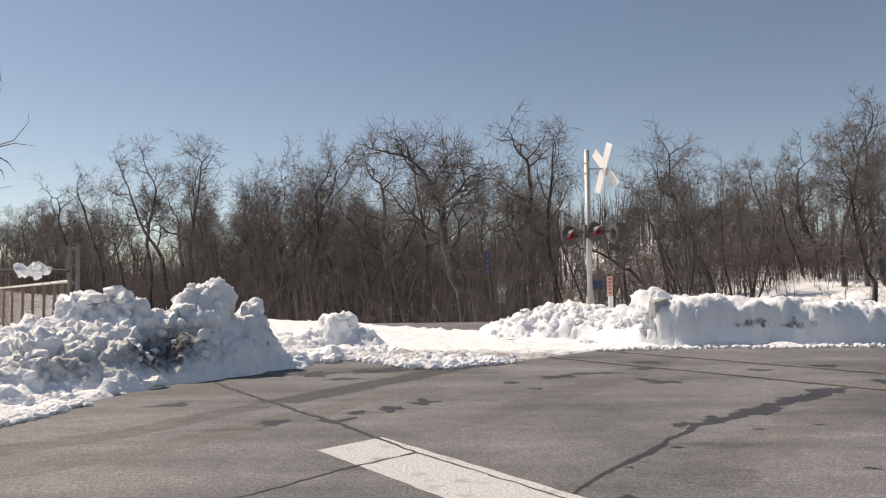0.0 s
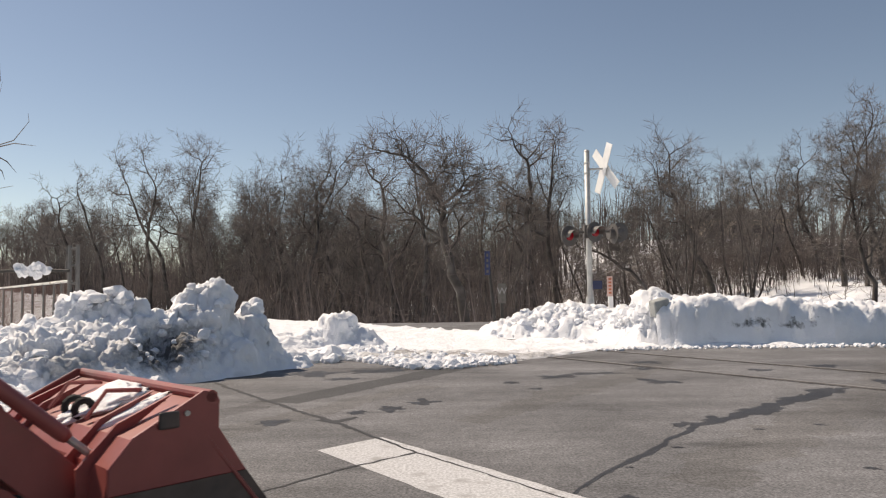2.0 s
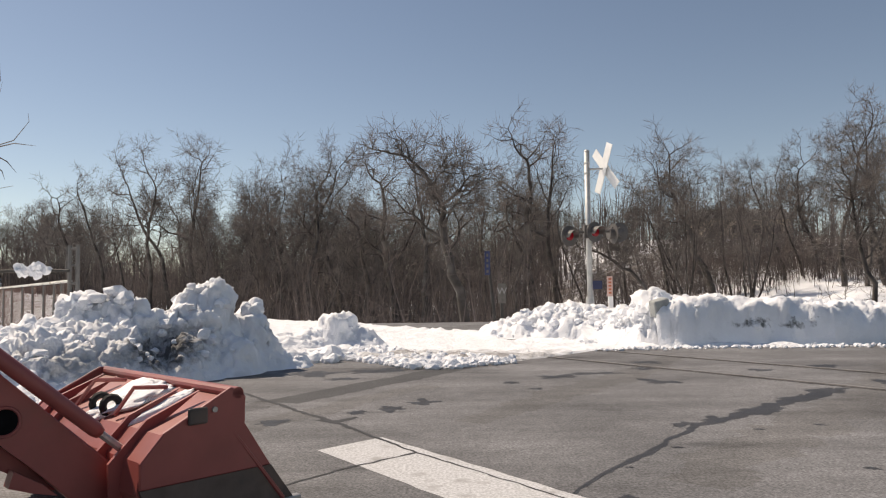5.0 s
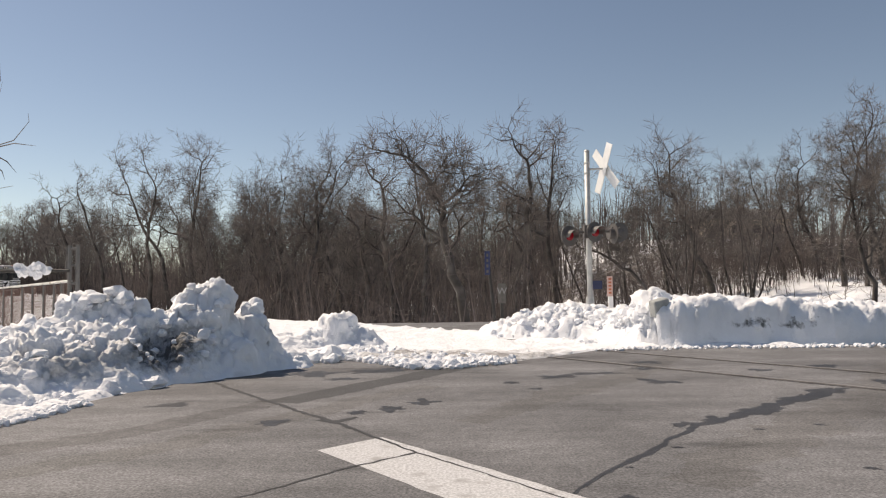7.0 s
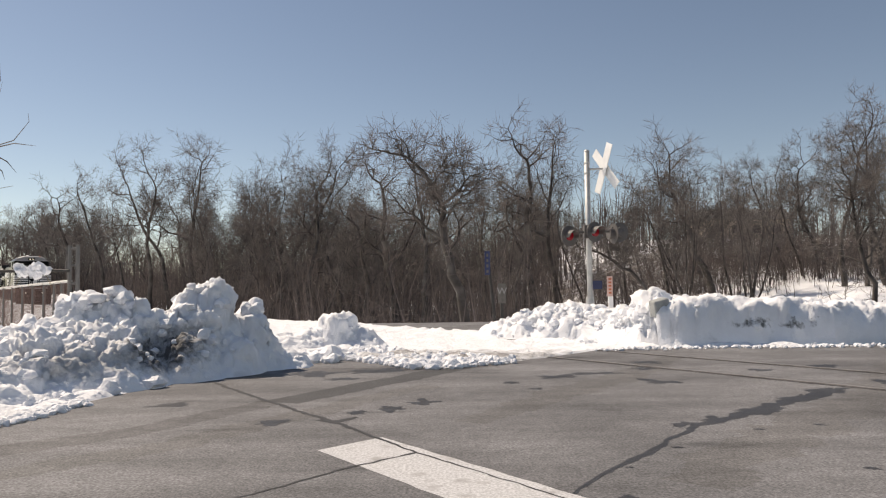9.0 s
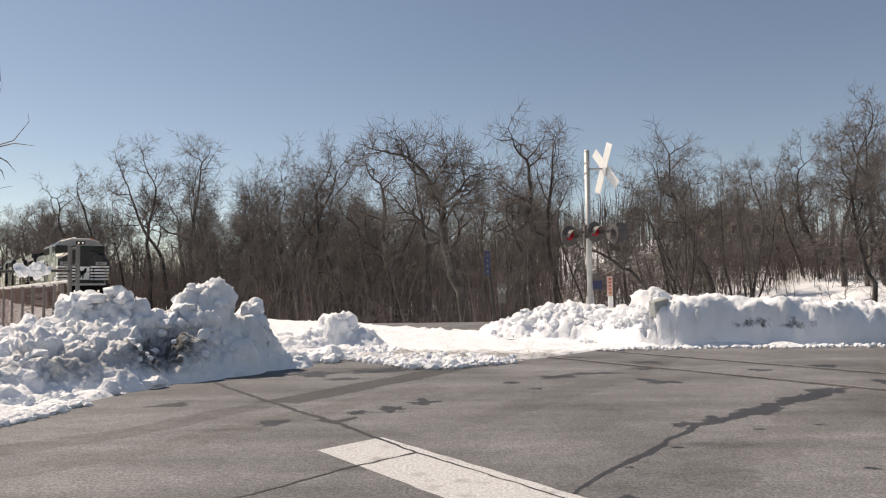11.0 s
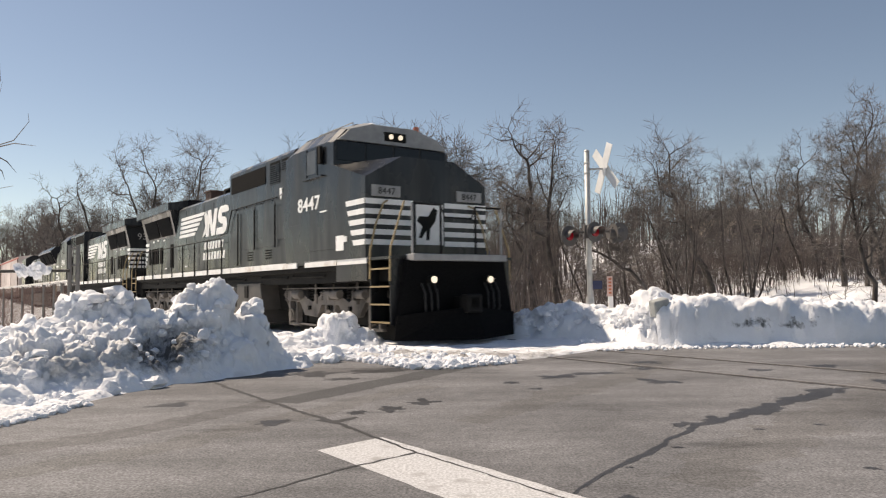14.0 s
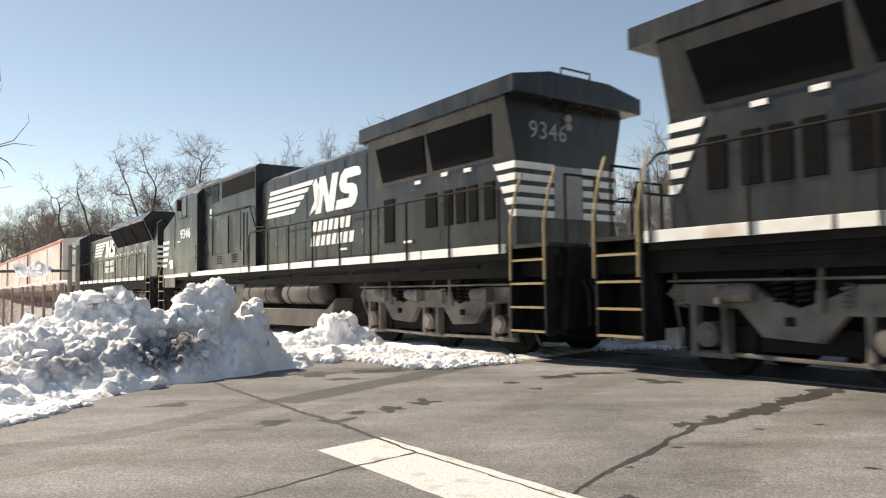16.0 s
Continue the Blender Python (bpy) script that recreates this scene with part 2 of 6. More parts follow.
def empty(name, m=None, label="", category="", group="", kind=""):
    ob = new(name)
    ob.empty_display_size = 0.2
    if m is not None:
        ob.matrix_world = m
    return tagged(ob, label, category, group, kind)


def box(bm, x0, x1, y0, y1, z0, z1, bevel=0.0, m=None):
    made = bmesh.ops.create_cube(bm, size=1.0)["verts"]
    for v in made:
        v.co = Vector((x0 + (v.co.x + 0.5) * (x1 - x0), y0 + (v.co.y + 0.5) * (y1 - y0), z0 + (v.co.z + 0.5) * (z1 - z0)))
    if bevel:
        edges = list({e for v in made for e in v.link_edges})
        made = list({v for f in bmesh.ops.bevel(bm, geom=edges, offset=bevel, segments=2, affect="EDGES", profile=0.5)["faces"] for v in f.verts} | {v for v in made if v.is_valid})
    if m is not None:
        bmesh.ops.transform(bm, matrix=m, verts=made)
    return bm


def plate(bm, outline, y0, y1, axis="y", bevel=0.0):
    """A flat outline (pairs) given depth: axis y takes (x, z) pairs, axis x takes (y, z), axis z takes (x, y)."""
    def at(a, b, d):
        return {"y": (a, d, b), "x": (d, a, b), "z": (a, b, d)}[axis]
    lo = [bm.verts.new(at(a, b, y0)) for a, b in outline]
    hi = [bm.verts.new(at(a, b, y1)) for a, b in outline]
    k = len(outline)
    faces = [bm.faces.new(lo), bm.faces.new(hi[::-1])]
    for i in range(k):
        faces.append(bm.faces.new((lo[i], hi[i], hi[(i + 1) % k], lo[(i + 1) % k])))
    if bevel:
        bmesh.ops.bevel(bm, geom=list({e for f in faces[:2] for e in f.edges}), offset=bevel, segments=1, affect="EDGES")
    return bm


def tube(bm, points, r, sides=8, cap=True):
    """A round bar along the points; r is one radius or one for each point."""
    pts = [Vector(p) for p in points]
    rs = r if isinstance(r, (list, tuple)) else [r] * len(pts)
    rings = []
    ref = None
    for i, p in enumerate(pts):
        t = (pts[min(i + 1, len(pts) - 1)] - pts[max(i - 1, 0)]).normalized()
        if ref is None or abs(ref.dot(t)) > 0.98:
            ref = Vector((0, 0, 1)) if abs(t.z) < 0.9 else Vector((1, 0, 0))
        a = (ref - t * ref.dot(t)).normalized()
        ref = a
        b = t.cross(a)
        rings.append([bm.verts.new(p + rs[i] * (math.cos(2 * math.pi * k / sides) * a + math.sin(2 * math.pi * k / sides) * b)) for k in range(sides)])
    for q, w in zip(rings, rings[1:]):
        for k in range(sides):
            bm.faces.new((q[k], q[(k + 1) % sides], w[(k + 1) % sides], w[k]))
    if cap:
        bm.faces.new(rings[0][::-1])
        bm.faces.new(rings[-1])
    return bm


def B():
    return bmesh.new()


def lerp_at(x, xs, ys):
    return float(np.interp(x, xs, ys))


# ---- ground, road, snow ----
def left_edge(y):
    return lerp_at(y, (-60, 2.0, 4.0, 5.4, 6.2, 7.0, 8.5, 10.5, 12.4), (-18, -16, -8.0, -4.4, -3.75, -3.8, -3.5, -2.95, -1.9))


def far_edge(x):
    return lerp_at(x, (-2.9, -1.9, -1.2, -0.5, 0.0, 0.6, 1.3, 2.0, 2.7, 4.2, 7.8, 14, 40, 400), (10.8, 12.3, 11.5, 10.5, 10.4, 10.8, 11.3, 12.1, 12.9, 13.25, 13.0, 13.2, 14.0, 20))


def on_road(x, y):
    """Metres inside the cleared road (negative outside)."""
    return min(x - left_edge(y), far_edge(x) - y)


def terrain(x, y):
    s, v = rail_sv(x, y)
    w = -v
    z = 0.05
    # woods beyond the track lie lower in the middle, and climb to the east
    if w > 3:
        z -= 1.7 * min(1, (w - 3) / 22) ** 1.3
    dip = max(0.0, min(1.0, (0.10 - x / max(y, 8.0)) / 0.07))
    if w > 2.2:
        z -= 0.85 * dip * min(1.0, (w - 2.2) / 4.5) * max(0.0, min(1.0, (60 - w) / 30))
    far = max(0.0, y - 22)
    east = max(0.0, min(1.0, (x - 0.02 * y - 5) / 14))
    z += east * (0.075 * min(far, 90) + 1.7 * min(1, far / 12))
    if y > 60:
        z += 0.03 * min(y - 60, 120)
    z += 0.05 * noise.noise((x * 0.35, y * 0.35, 3)) + 0.3 * noise.noise((x * 0.04, y * 0.04, 7)) * min(1, far / 20)
    return z


def ground_height(x, y):
    r = on_road(x, y)
    z = terrain(x, y)
    if r > 0:
        z = 0.05
    k = min(1.0, max(0.0, 0.5 - r / 0.35))
    rough = 0.08 * (noise.noise((x * 2.3, y * 2.3, 1)) + 0.9 * noise.noise((x * 5, y * 5, 2)))
    top = z + rough * (1.0 if y < 26 else 0.5)
    s, v = rail_sv(x, y)
    if abs(v) < 1.9 and r < 0.4:      # the train's way stays clear
        top = min(top, 0.03 + rough * 0.5)
    return -0.16 * (1 - k) + top * k


def axis_steps(fine_lo, fine_hi, step, lo, hi, grow=1.16):
    a = list(np.arange(fine_lo, fine_hi + 1e-6, step))
    d = step
    while a[-1] < hi:
        d *= grow
        a.append(a[-1] + d)
    d = step
    while a[0] > lo:
        d *= grow
        a.insert(0, a[0] - d)
    return a


def grid_faces(nx, ny):
    return [(j * nx + i, j * nx + i + 1, (j + 1) * nx + i + 1, (j + 1) * nx + i) for j in range(ny - 1) for i in range(nx - 1)]


def make_ground():
    xs, ys = axis_steps(-9, 13, 0.11, -1500, 1500), axis_steps(4.5, 25, 0.11, -900, 2600)
    verts = [(x, y, ground_height(x, y)) for y in ys for x in xs]
    tagged(raw("ground", verts, grid_faces(len(xs), len(ys)), GROUND_SNOW, smooth=True), "snow-covered ground beside the road and under the woods", "ground", kind="structure")


def make_road():
    xs, ys = axis_steps(-6, 12, 0.4, -40, 90), axis_steps(2, 15, 0.4, -60, 24)
    verts = [(x, y, 0.0) for y in ys for x in xs]
    tagged(raw("road", verts, grid_faces(len(xs), len(ys)), ASPHALT, smooth=True), "worn grey asphalt road with cracks and damp patches", "road", kind="structure")


HEAPS = []


def lumps(p, size, seed):
    """Broken, tilted blocks with creases between them, between about -0.5 and 0.5."""
    q = p / size + Vector((seed, seed, seed))
    d, near = noise.voronoi(q)
    c = near[0]
    tilt = noise.noise_vector(c * 5.3)
    return 0.75 * noise.noise(c * 7.7) + 0.7 * tilt.dot(q - c) + 0.35 * min(1.0, 3.0 * (d[1] - d[0])) - 0.15


def heap(name, bumps, x0, x1, y0, y1, step, mat, rough=1.0, floor=-0.08, blocks=0, largest=0.1):
    """A heap of ploughed snow: humps whose skin is broken into lumps and crumbs."""
    xs, ys = np.arange(x0, x1, step), np.arange(y0, y1, step)
    gx, gy = np.meshgrid(xs, ys)
    wob = np.array([[noise.noise((x * 2.5, y * 2.5, 11)) for x in xs] for y in ys])
    top = np.zeros_like(gx)
    for bx, by, bh, br, pw in bumps:
        q = np.hypot(gx + 0.12 * wob - bx, gy + 0.12 * np.roll(wob, 7, 1) - by) / br
        top = np.maximum(top, np.where(q < 1, bh * (1 - np.minimum(q, 1) ** pw), 0))
    soft = top.copy()
    for _ in range(2):
        soft = (soft + np.roll(soft, 1, 0) + np.roll(soft, -1, 0) + np.roll(soft, 1, 1) + np.roll(soft, -1, 1)) / 5
    dzy, dzx = np.gradient(soft, step)
    length = np.sqrt(dzx ** 2 + dzy ** 2 + 1)
    verts = []
    for j, y in enumerate(ys):
        for i, x in enumerate(xs):
            h = soft[j, i]
            if h <= 0.004:
                verts.append((x, y, floor))
                continue
            p = Vector((x, y, h))
            k = rough * min(1.15, h / 0.5)
            push = k * (0.10 * lumps(p, 0.32, 3) + 0.085 * lumps(p, 0.15, 8) + 0.05 * lumps(p, 0.075, 5) + 0.13 * noise.noise(p * 2.1) + 0.03 * noise.noise(p * 11) + 0.03 * noise.noise(p * 24))
            n = Vector((-dzx[j, i], -dzy[j, i], 1.0)) / length[j, i]
            q = p + n * push
            verts.append((q.x, q.y, q.z + floor))
    nx = len(xs)
    if blocks:
        HEAPS.append((xs, ys, soft + floor, blocks, largest))
    faces = [f for f in grid_faces(nx, len(ys)) if any(verts[i][2] > floor + 0.005 for i in f)]
    return raw(name, verts, faces, mat, smooth=True)


make_ground()
make_road()
def make_heaps():
    left = heap("snow_heap", [
        (-5.7, 8.9, .80, 1.4, 2.2), (-5.05, 9.2, .86, 1.0, 2.2), (-4.8, 9.7, 1.20, .65, 2.3), (-4.4, 9.75, 1.25, .65, 2.3), (-4.05, 9.8, 1.08, .55, 2.3), (-4.4, 9.5, .9, .95, 2.0), (-3.78, 9.85, .88, .65, 2.0),
        (-3.5, 10.3, 1.36, .50, 2.6), (-3.28, 10.35, 1.40, .46, 2.6), (-3.4, 10.2, 1.0, .75, 2.2), (-2.86, 10.75, 1.02, .45, 2.2), (-2.75, 10.8, .62, .6, 1.5), (-2.45, 11.0, .38, .55, 1.5), (-4.7, 8.6, .70, 1.0, 1.8), (-4.15, 9.0, .62, .9, 1.7), (-3.5, 9.7, .66, .7, 1.8), (-3.05, 10.2, .62, .6, 2.0), (-5.0, 7.6, .46, .9, 1.8),
        (-2.5, 11.2, .25, .6, 2.0), (-6.8, 8.6, .70, 1.9, 1.8), (-8.4, 9.2, .68, 2.1, 1.8), (-5.4, 8.0, .52, 1.5, 1.6)],
        -11, -1.4, 5.8, 12.6, 0.026, SNOW_DIRTY, blocks=330, largest=0.11)
    tagged(left, "high heap of broken, dirt-streaked ploughed snow by the roadside", "snow heap", "ploughed snow heaps")
    mid = heap("snow_heap", [(-2.12, 14.7, .74, .5, 3.0), (-1.75, 14.75, .42, .7, 2.0), (-2.6, 14.7, .42, .8, 2.0), (-3.3, 14.2, .36, 1.1, 2.0), (-4.2, 14.3, .35, 1.3, 2.0)], -5.6, -1.0, 13.0, 15.7, 0.04, SNOW, blocks=60, largest=0.09)
    tagged(mid, "small peaked heap of ploughed snow beside the track", "snow heap", "ploughed snow heaps")
    right = heap("snow_heap", [
        (1.55, 17.2, .42, .9, 2.2), (2.1, 16.9, .62, 1.0, 2.6), (2.7, 16.6, .8, 1.05, 2.6), (3.2, 16.2, .78, 1.0, 2.6), (3.7, 15.7, .72, 1.0, 2.6), (4.0, 15.1, .75, .95, 2.6),
        (4.2, 14.5, 1.02, .8, 3.0), (4.55, 14.4, .95, .8, 3.0), (5.0, 14.35, .9, .75, 2.6)], 0.4, 6.0, 13.2, 18.5, 0.04, SNOW, blocks=260, largest=0.15)
    tagged(right, "long bank of broken white snow blocks behind the crossing", "snow bank", "ploughed snow heaps")
    bank = heap("snow_bank", [(4.6 + 0.42 * i, 14.55 + 0.02 * i, 0.95 - 0.02 * i + 0.04 * math.sin(i * 2.1), 1.08, 14 if i < 12 else 14 - 1.2 * (i - 12)) for i in range(22)] + [(14 + i, 15.2 + .1 * i, .45, 1.3, 2.2) for i in range(14)],
        4.0, 28, 13.0, 18.0, 0.05, SNOW_BANK, rough=0.6, blocks=200, largest=0.09)
    tagged(bank, "ploughed snow bank with a steep shaded face along the road", "snow bank", "ploughed snow heaps")


make_heaps()


# ---- trees ----
def branch_tube(verts, faces, pts, r0, r1, sides):
    base = len(verts)
    n = len(pts)
    for i, p in enumerate(pts):
        t = pts[min(i + 1, n - 1)] - pts[max(i - 1, 0)]
        t /= np.linalg.norm(t) + 1e-9
        ref = np.array((1.0, 0.0, 0.0)) if abs(t[2]) > 0.8 else np.array((0.0, 0.0, 1.0))
        a = np.cross(t, ref)
        a /= np.linalg.norm(a)
        b = np.cross(t, a)
        r = r0 + (r1 - r0) * i / (n - 1)
        for k in range(sides):
            ang = 2 * math.pi * k / sides
            verts.append(tuple(p + r * (math.cos(ang) * a + math.sin(ang) * b)))
    for i in range(n - 1):
        for k in range(sides):
            q, w = base + i * sides, base + (i + 1) * sides
            faces.append((q + k, q + (k + 1) % sides, w + (k + 1) % sides, w + k))


def grow_tree(seed, height, trunk_r, fork=0.45, spread=0.8, lean=0.05, twigs=1.0, crooked=0.12, limbs=8, stems=1, vines=0, bend=None):
    """Trunk and limbs, and a crown of bare twigs, as two vertex and face lists. bend: the trunk's line as (x, z) pairs."""
    rng = np.random.default_rng(seed)
    wood, crown = ([], []), ([], [])
    up = np.array((0, 0, 1.0))

    def unit(v):
        return v / (np.linalg.norm(v) + 1e-9)

    def sideways(d):
        s = rng.normal(0, 1, 3)
        return unit(s - d * s.dot(d))

    def spike(p, d, length, r):
        """One or two thin joints that end in a point."""
        verts, faces = crown
        base = len(verts)
        a = sideways(d)
        b = np.cross(d, a)
        q = p + d * length * 0.55
        tip = q + unit(d + rng.normal(0, 0.28, 3) + up * 0.08) * length * 0.45
        for at, rr in ((p, r), (q, r * 0.7)):
            for k in range(3):
                verts.append(tuple(at + rr * (math.cos(2.094 * k) * a + math.sin(2.094 * k) * b)))
        verts.append(tuple(tip))
        for k in range(3):
            j = (k + 1) % 3
            faces.append((base + k, base + j, base + 3 + j, base + 3 + k))
            faces.append((base + 3 + k, base + 3 + j, base + 6))

    def shoot(start, way, length, r, level):
        """A limb that turns aside at each place where a branch leaves it."""
        steps = (0, 6, 5, 4)[level]
        pts, p, d = [start], start, unit(way)
        kids = []
        for i in range(steps):
            d = unit(d + rng.normal(0, (0, 0.16, 0.2, 0.22)[level] + crooked * 0.6, 3) + up * (0, 0.10, 0.05, 0.03)[level])
            p = p + d * length / steps * rng.uniform(0.75, 1.25)
            pts.append(p)
            if i or level > 1:
                side = sideways(d)
                kids.append((p, unit(d * rng.uniform(0.45, 0.9) + side * rng.uniform(0.6, 1.0)), 1 - (i + 1) / steps))
                d = unit(d - side * rng.uniform(0.1, 0.35))
        branch_tube(*(wood if level < 3 else crown), pts, r, r * 0.3, (8, 6, 4, 3)[level])
        for q, w, left in kids:
            reach = length * (0.32 + 0.38 * left) * rng.uniform(0.7, 1.2)
            if level < 3:
                shoot(q, w, reach, max(0.009, r * (0.35 + 0.3 * left)), level + 1)
            else:
                for _ in range(1 + (rng.random() < twigs - 0.4)):
                    spike(q, unit(w + rng.normal(0, 0.3, 3)), rng.uniform(0.35, 0.9), 0.0085)
        if level == 2:
            shoot(pts[-1], d, length * 0.45, r * 0.35, 3)
        elif level == 1:
            shoot(pts[-1], d, length * 0.5, r * 0.35, 2)
        else:
            spike(pts[-1], d, 0.6, 0.008)

    for stem in range(stems):
        if bend:
            xs, zs = [q[0] for q in bend], [q[1] for q in bend]
            at = np.linspace(0, 1, 13) * (len(bend) - 1)
            pts = [np.array((np.interp(k, range(len(bend)), xs), 0.0, np.interp(k, range(len(bend)), zs))) + rng.normal(0, 0.06, 3) * (k > 0) for k in at]
        else:
            d = unit(np.array((rng.normal(0, lean), rng.normal(0, lean), 1.0)))
            pts = [np.array((*rng.normal(0, 0.12, 2), 0.0)) if stems > 1 else np.zeros(3)]
            seg = height * rng.uniform(0.62, 0.8) / 12
            for _ in range(12):
                d = unit(d + rng.normal(0, 0.05 + crooked * 0.8, 3) * np.array((1, 1, 0.3)) + up * 0.12)
                pts.append(pts[-1] + d * seg)
        branch_tube(*wood, pts, trunk_r, trunk_r * 0.38, 8)
        for i in range(limbs):
            f = fork + (0.98 - fork) * (i + rng.uniform(0.1, 0.9)) / limbs
            k = min(int(f * 12), 11)
            q = pts[k] + (pts[k + 1] - pts[k]) * (f * 12 - k)
            ang = i * 2.4 + rng.uniform(0, 1.2)
            tilt = rng.uniform(0.6, 1.25) * spread
            way = np.array((math.cos(ang) * tilt, math.sin(ang) * tilt, rng.uniform(0.45, 1.0)))
            shoot(q, way, height * rng.uniform(0.16, 0.30) * (1.2 - 0.5 * f), trunk_r * rng.uniform(0.28, 0.5) * (1.2 - 0.6 * f), 1)
        shoot(pts[-1], pts[-1] - pts[-2], height * 0.26, trunk_r * 0.38, 1)
        for i in range(10):
            q = pts[int(rng.integers(2, 9))]
            shoot(q, np.array((*rng.normal(0, 1, 2), 0.4)), rng.uniform(0.5, 1.4), 0.014, 3)
        for i in range(vines):
            f = rng.uniform(1.5, 11)
            q = pts[int(f)] + (pts[int(f) + 1] - pts[int(f)]) * (f % 1)
            spike(q + rng.normal(0, 0.22, 3), unit(rng.normal(0, 0.6, 3) + up * rng.uniform(-0.6, 0.8)), rng.uniform(0.4, 1.0), 0.011)
    tallest = max(v[2] for v in crown[0])
    k = height / tallest
    for lists in (wood, crown):
        lists[0][:] = [(v[0] * k, v[1] * k, v[2] * k) for v in lists[0]]
    return wood, crown


TREE_KINDS = []


def make_tree_kind(seed, label, **shape):
    wood, crown = grow_tree(seed, **shape)
    ob = empty("tree", pose(0, -200, 0), label, "tree", "bare winter trees")
    raw("trunk", *wood, BARK, ob, smooth=True)
    raw("crown", *crown, TWIG, ob)
    TREE_KINDS.append([ob, False, shape["height"]])


def plant(kind, x, y, z, size=1.0, turn=0.0):
    ob, used, _ = TREE_KINDS[kind]
    m = pose(x, y, z, 0, 0, turn)
    if not used:
        ob.matrix_world = m @ Matrix.Scale(size, 4)
        TREE_KINDS[kind][1] = True
        return ob
    made = copy_thing(ob, m)
    made.scale = (size, size, size)
    return made


def place_at(px, depth):
    """The x of a place at that depth whose bearing is px picture-widths from the middle."""
    return px * depth * math.tan(radians(62.74 / 2)) * 2


def make_woods():
    tall = "bare grey-brown deciduous tree with forking limbs in snow"
    for seed in range(4):
        make_tree_kind(10 + seed, tall, height=12.0, trunk_r=0.18, fork=0.6, spread=0.7, twigs=0.8, crooked=0.15, limbs=5)
    for seed in range(3):
        make_tree_kind(30 + seed, "bare slender tree with upright twigs in snow", height=10.0, trunk_r=0.10, fork=0.45, spread=0.6, twigs=0.7, crooked=0.08, limbs=6)
    for seed in range(3):
        make_tree_kind(50 + seed, "crooked leaning bare tree with heavy twisting limbs", height=11.0, trunk_r=0.23, fork=0.45, spread=1.0, lean=0.12, twigs=0.8, crooked=0.22, limbs=5)
    make_tree_kind(70, "slender tree wrapped in dense brown vines", height=10.5, trunk_r=0.14, fork=0.3, spread=0.6, crooked=0.1, limbs=7, vines=420)
    make_tree_kind(73, "clump of thin pale stems that fan out from the snow", height=8.0, trunk_r=0.06, fork=0.35, spread=0.6, lean=0.24, crooked=0.05, limbs=2, stems=5, twigs=0.5)
    make_tree_kind(76, "gnarled dark tree with a bent trunk and twisting limbs", height=8.8, trunk_r=0.21, fork=0.36, spread=1.3, crooked=0.16, limbs=10, bend=((0, 0), (-0.35, 2.1), (-0.77, 3.5), (-1.05, 4.6), (-0.95, 5.4), (-1.3, 6.2), (-1.7, 7.0)))
    make_tree_kind(79, "dark leaning tree bowed over towards the track", height=5.4, trunk_r=0.14, fork=0.4, spread=0.9, crooked=0.12, limbs=6, bend=((0, 0), (-0.6, 1.8), (-1.5, 3.0), (-2.7, 3.7), (-3.6, 4.2)))
    make_tree_kind(82, "tall bare tree leaning away from the road on a snowy slope", height=8.2, trunk_r=0.15, fork=0.4, spread=0.9, crooked=0.1, limbs=11, bend=((0, 0), (-0.35, 2.5), (-0.9, 4.8), (-1.2, 7.0)))
    rng = random.Random(5)
    # trees that stand out: bearing in picture widths, depth, top height above the eye in picture widths, kind, turn
    marked = [(-0.423, 60, .134, 8, 10), (-0.385, 62, .142, 0, 0), (-0.36, 60, .128, 5, 0), (-0.332, 56, .170, 0, 80), (-0.308, 56, .173, 1, 30), (-0.282, 56, .176, 2, 200), (-0.275, 50, .125, 10, 200), (-0.25, 60, .14, 5, 0), (-0.232, 55, .150, 6, 40), (-0.198, 48, .190, 3, 0),
              (-0.183, 52, .178, 6, 120), (-0.150, 46, .180, 0, 220), (-0.110, 48, .158, 10, 60), (-0.088, 44, .125, 9, 0), (-0.045, 44, .160, 7, 40), (-0.024, 40, .188, 2, 0), (0.028, 30, .193, 12, 0), (0.045, 50, .160, 3, 60), (0.066, 48, .158, 6, 60), (0.09, 52, .165, 1, 300),
              (0.112, 44, .186, 7, 40), (0.132, 46, .188, 2, 130), (0.16, 44, .125, 5, 10), (0.242, 32, .085, 13, 0), (0.205, 44, .120, 4, 180), (0.228, 50, .115, 6, 180), (0.255, 40, .168, 4, 60), (0.275, 36, .155, 11, 0), (0.300, 38, .190, 8, 0), (0.325, 38, .135, 5, 90), (0.345, 34, .140, 11, 70),
              (0.385, 42, .155, 1, 40), (0.405, 44, .160, 5, 50), (0.425, 42, .172, 10, 50), (0.452, 36, .217, 0, 150), (0.478, 36, .190, 3, 20), (0.491, 25, .180, 14, 0), (0.50, 36, .20, 2, 70), (0.53, 34, .20, 1, 10)]
    for px, depth, top, kind, turn in marked:
        x, z = place_at(px, depth), terrain(place_at(px, depth), depth) - 0.15
        need = 1.126 + (top * 1.06 + 0.002) * depth * math.tan(radians(62.74 / 2)) * 2 - z
        plant(kind, x, depth, z, need / (TREE_KINDS[kind][2]), turn)
    for i in range(150):
        depth = rng.uniform(40, 80)
        px = -0.56 + 1.14 * ((i * 0.618) % 1.0)
        x = place_at(px, depth)
        if rail_sv(x, depth)[1] > -9 or (px > 0.11 and rng.random() < 0.75):
            continue
        z = terrain(x, depth) - 0.15
        kind = rng.choice((0, 1, 2, 3, 4, 5, 6, 4, 5, 6))
        need = rng.uniform(0.07, 0.135) * depth * 1.22 + 1.1 - z
        plant(kind, x, depth, z, need / TREE_KINDS[kind][2], rng.uniform(0, 360))


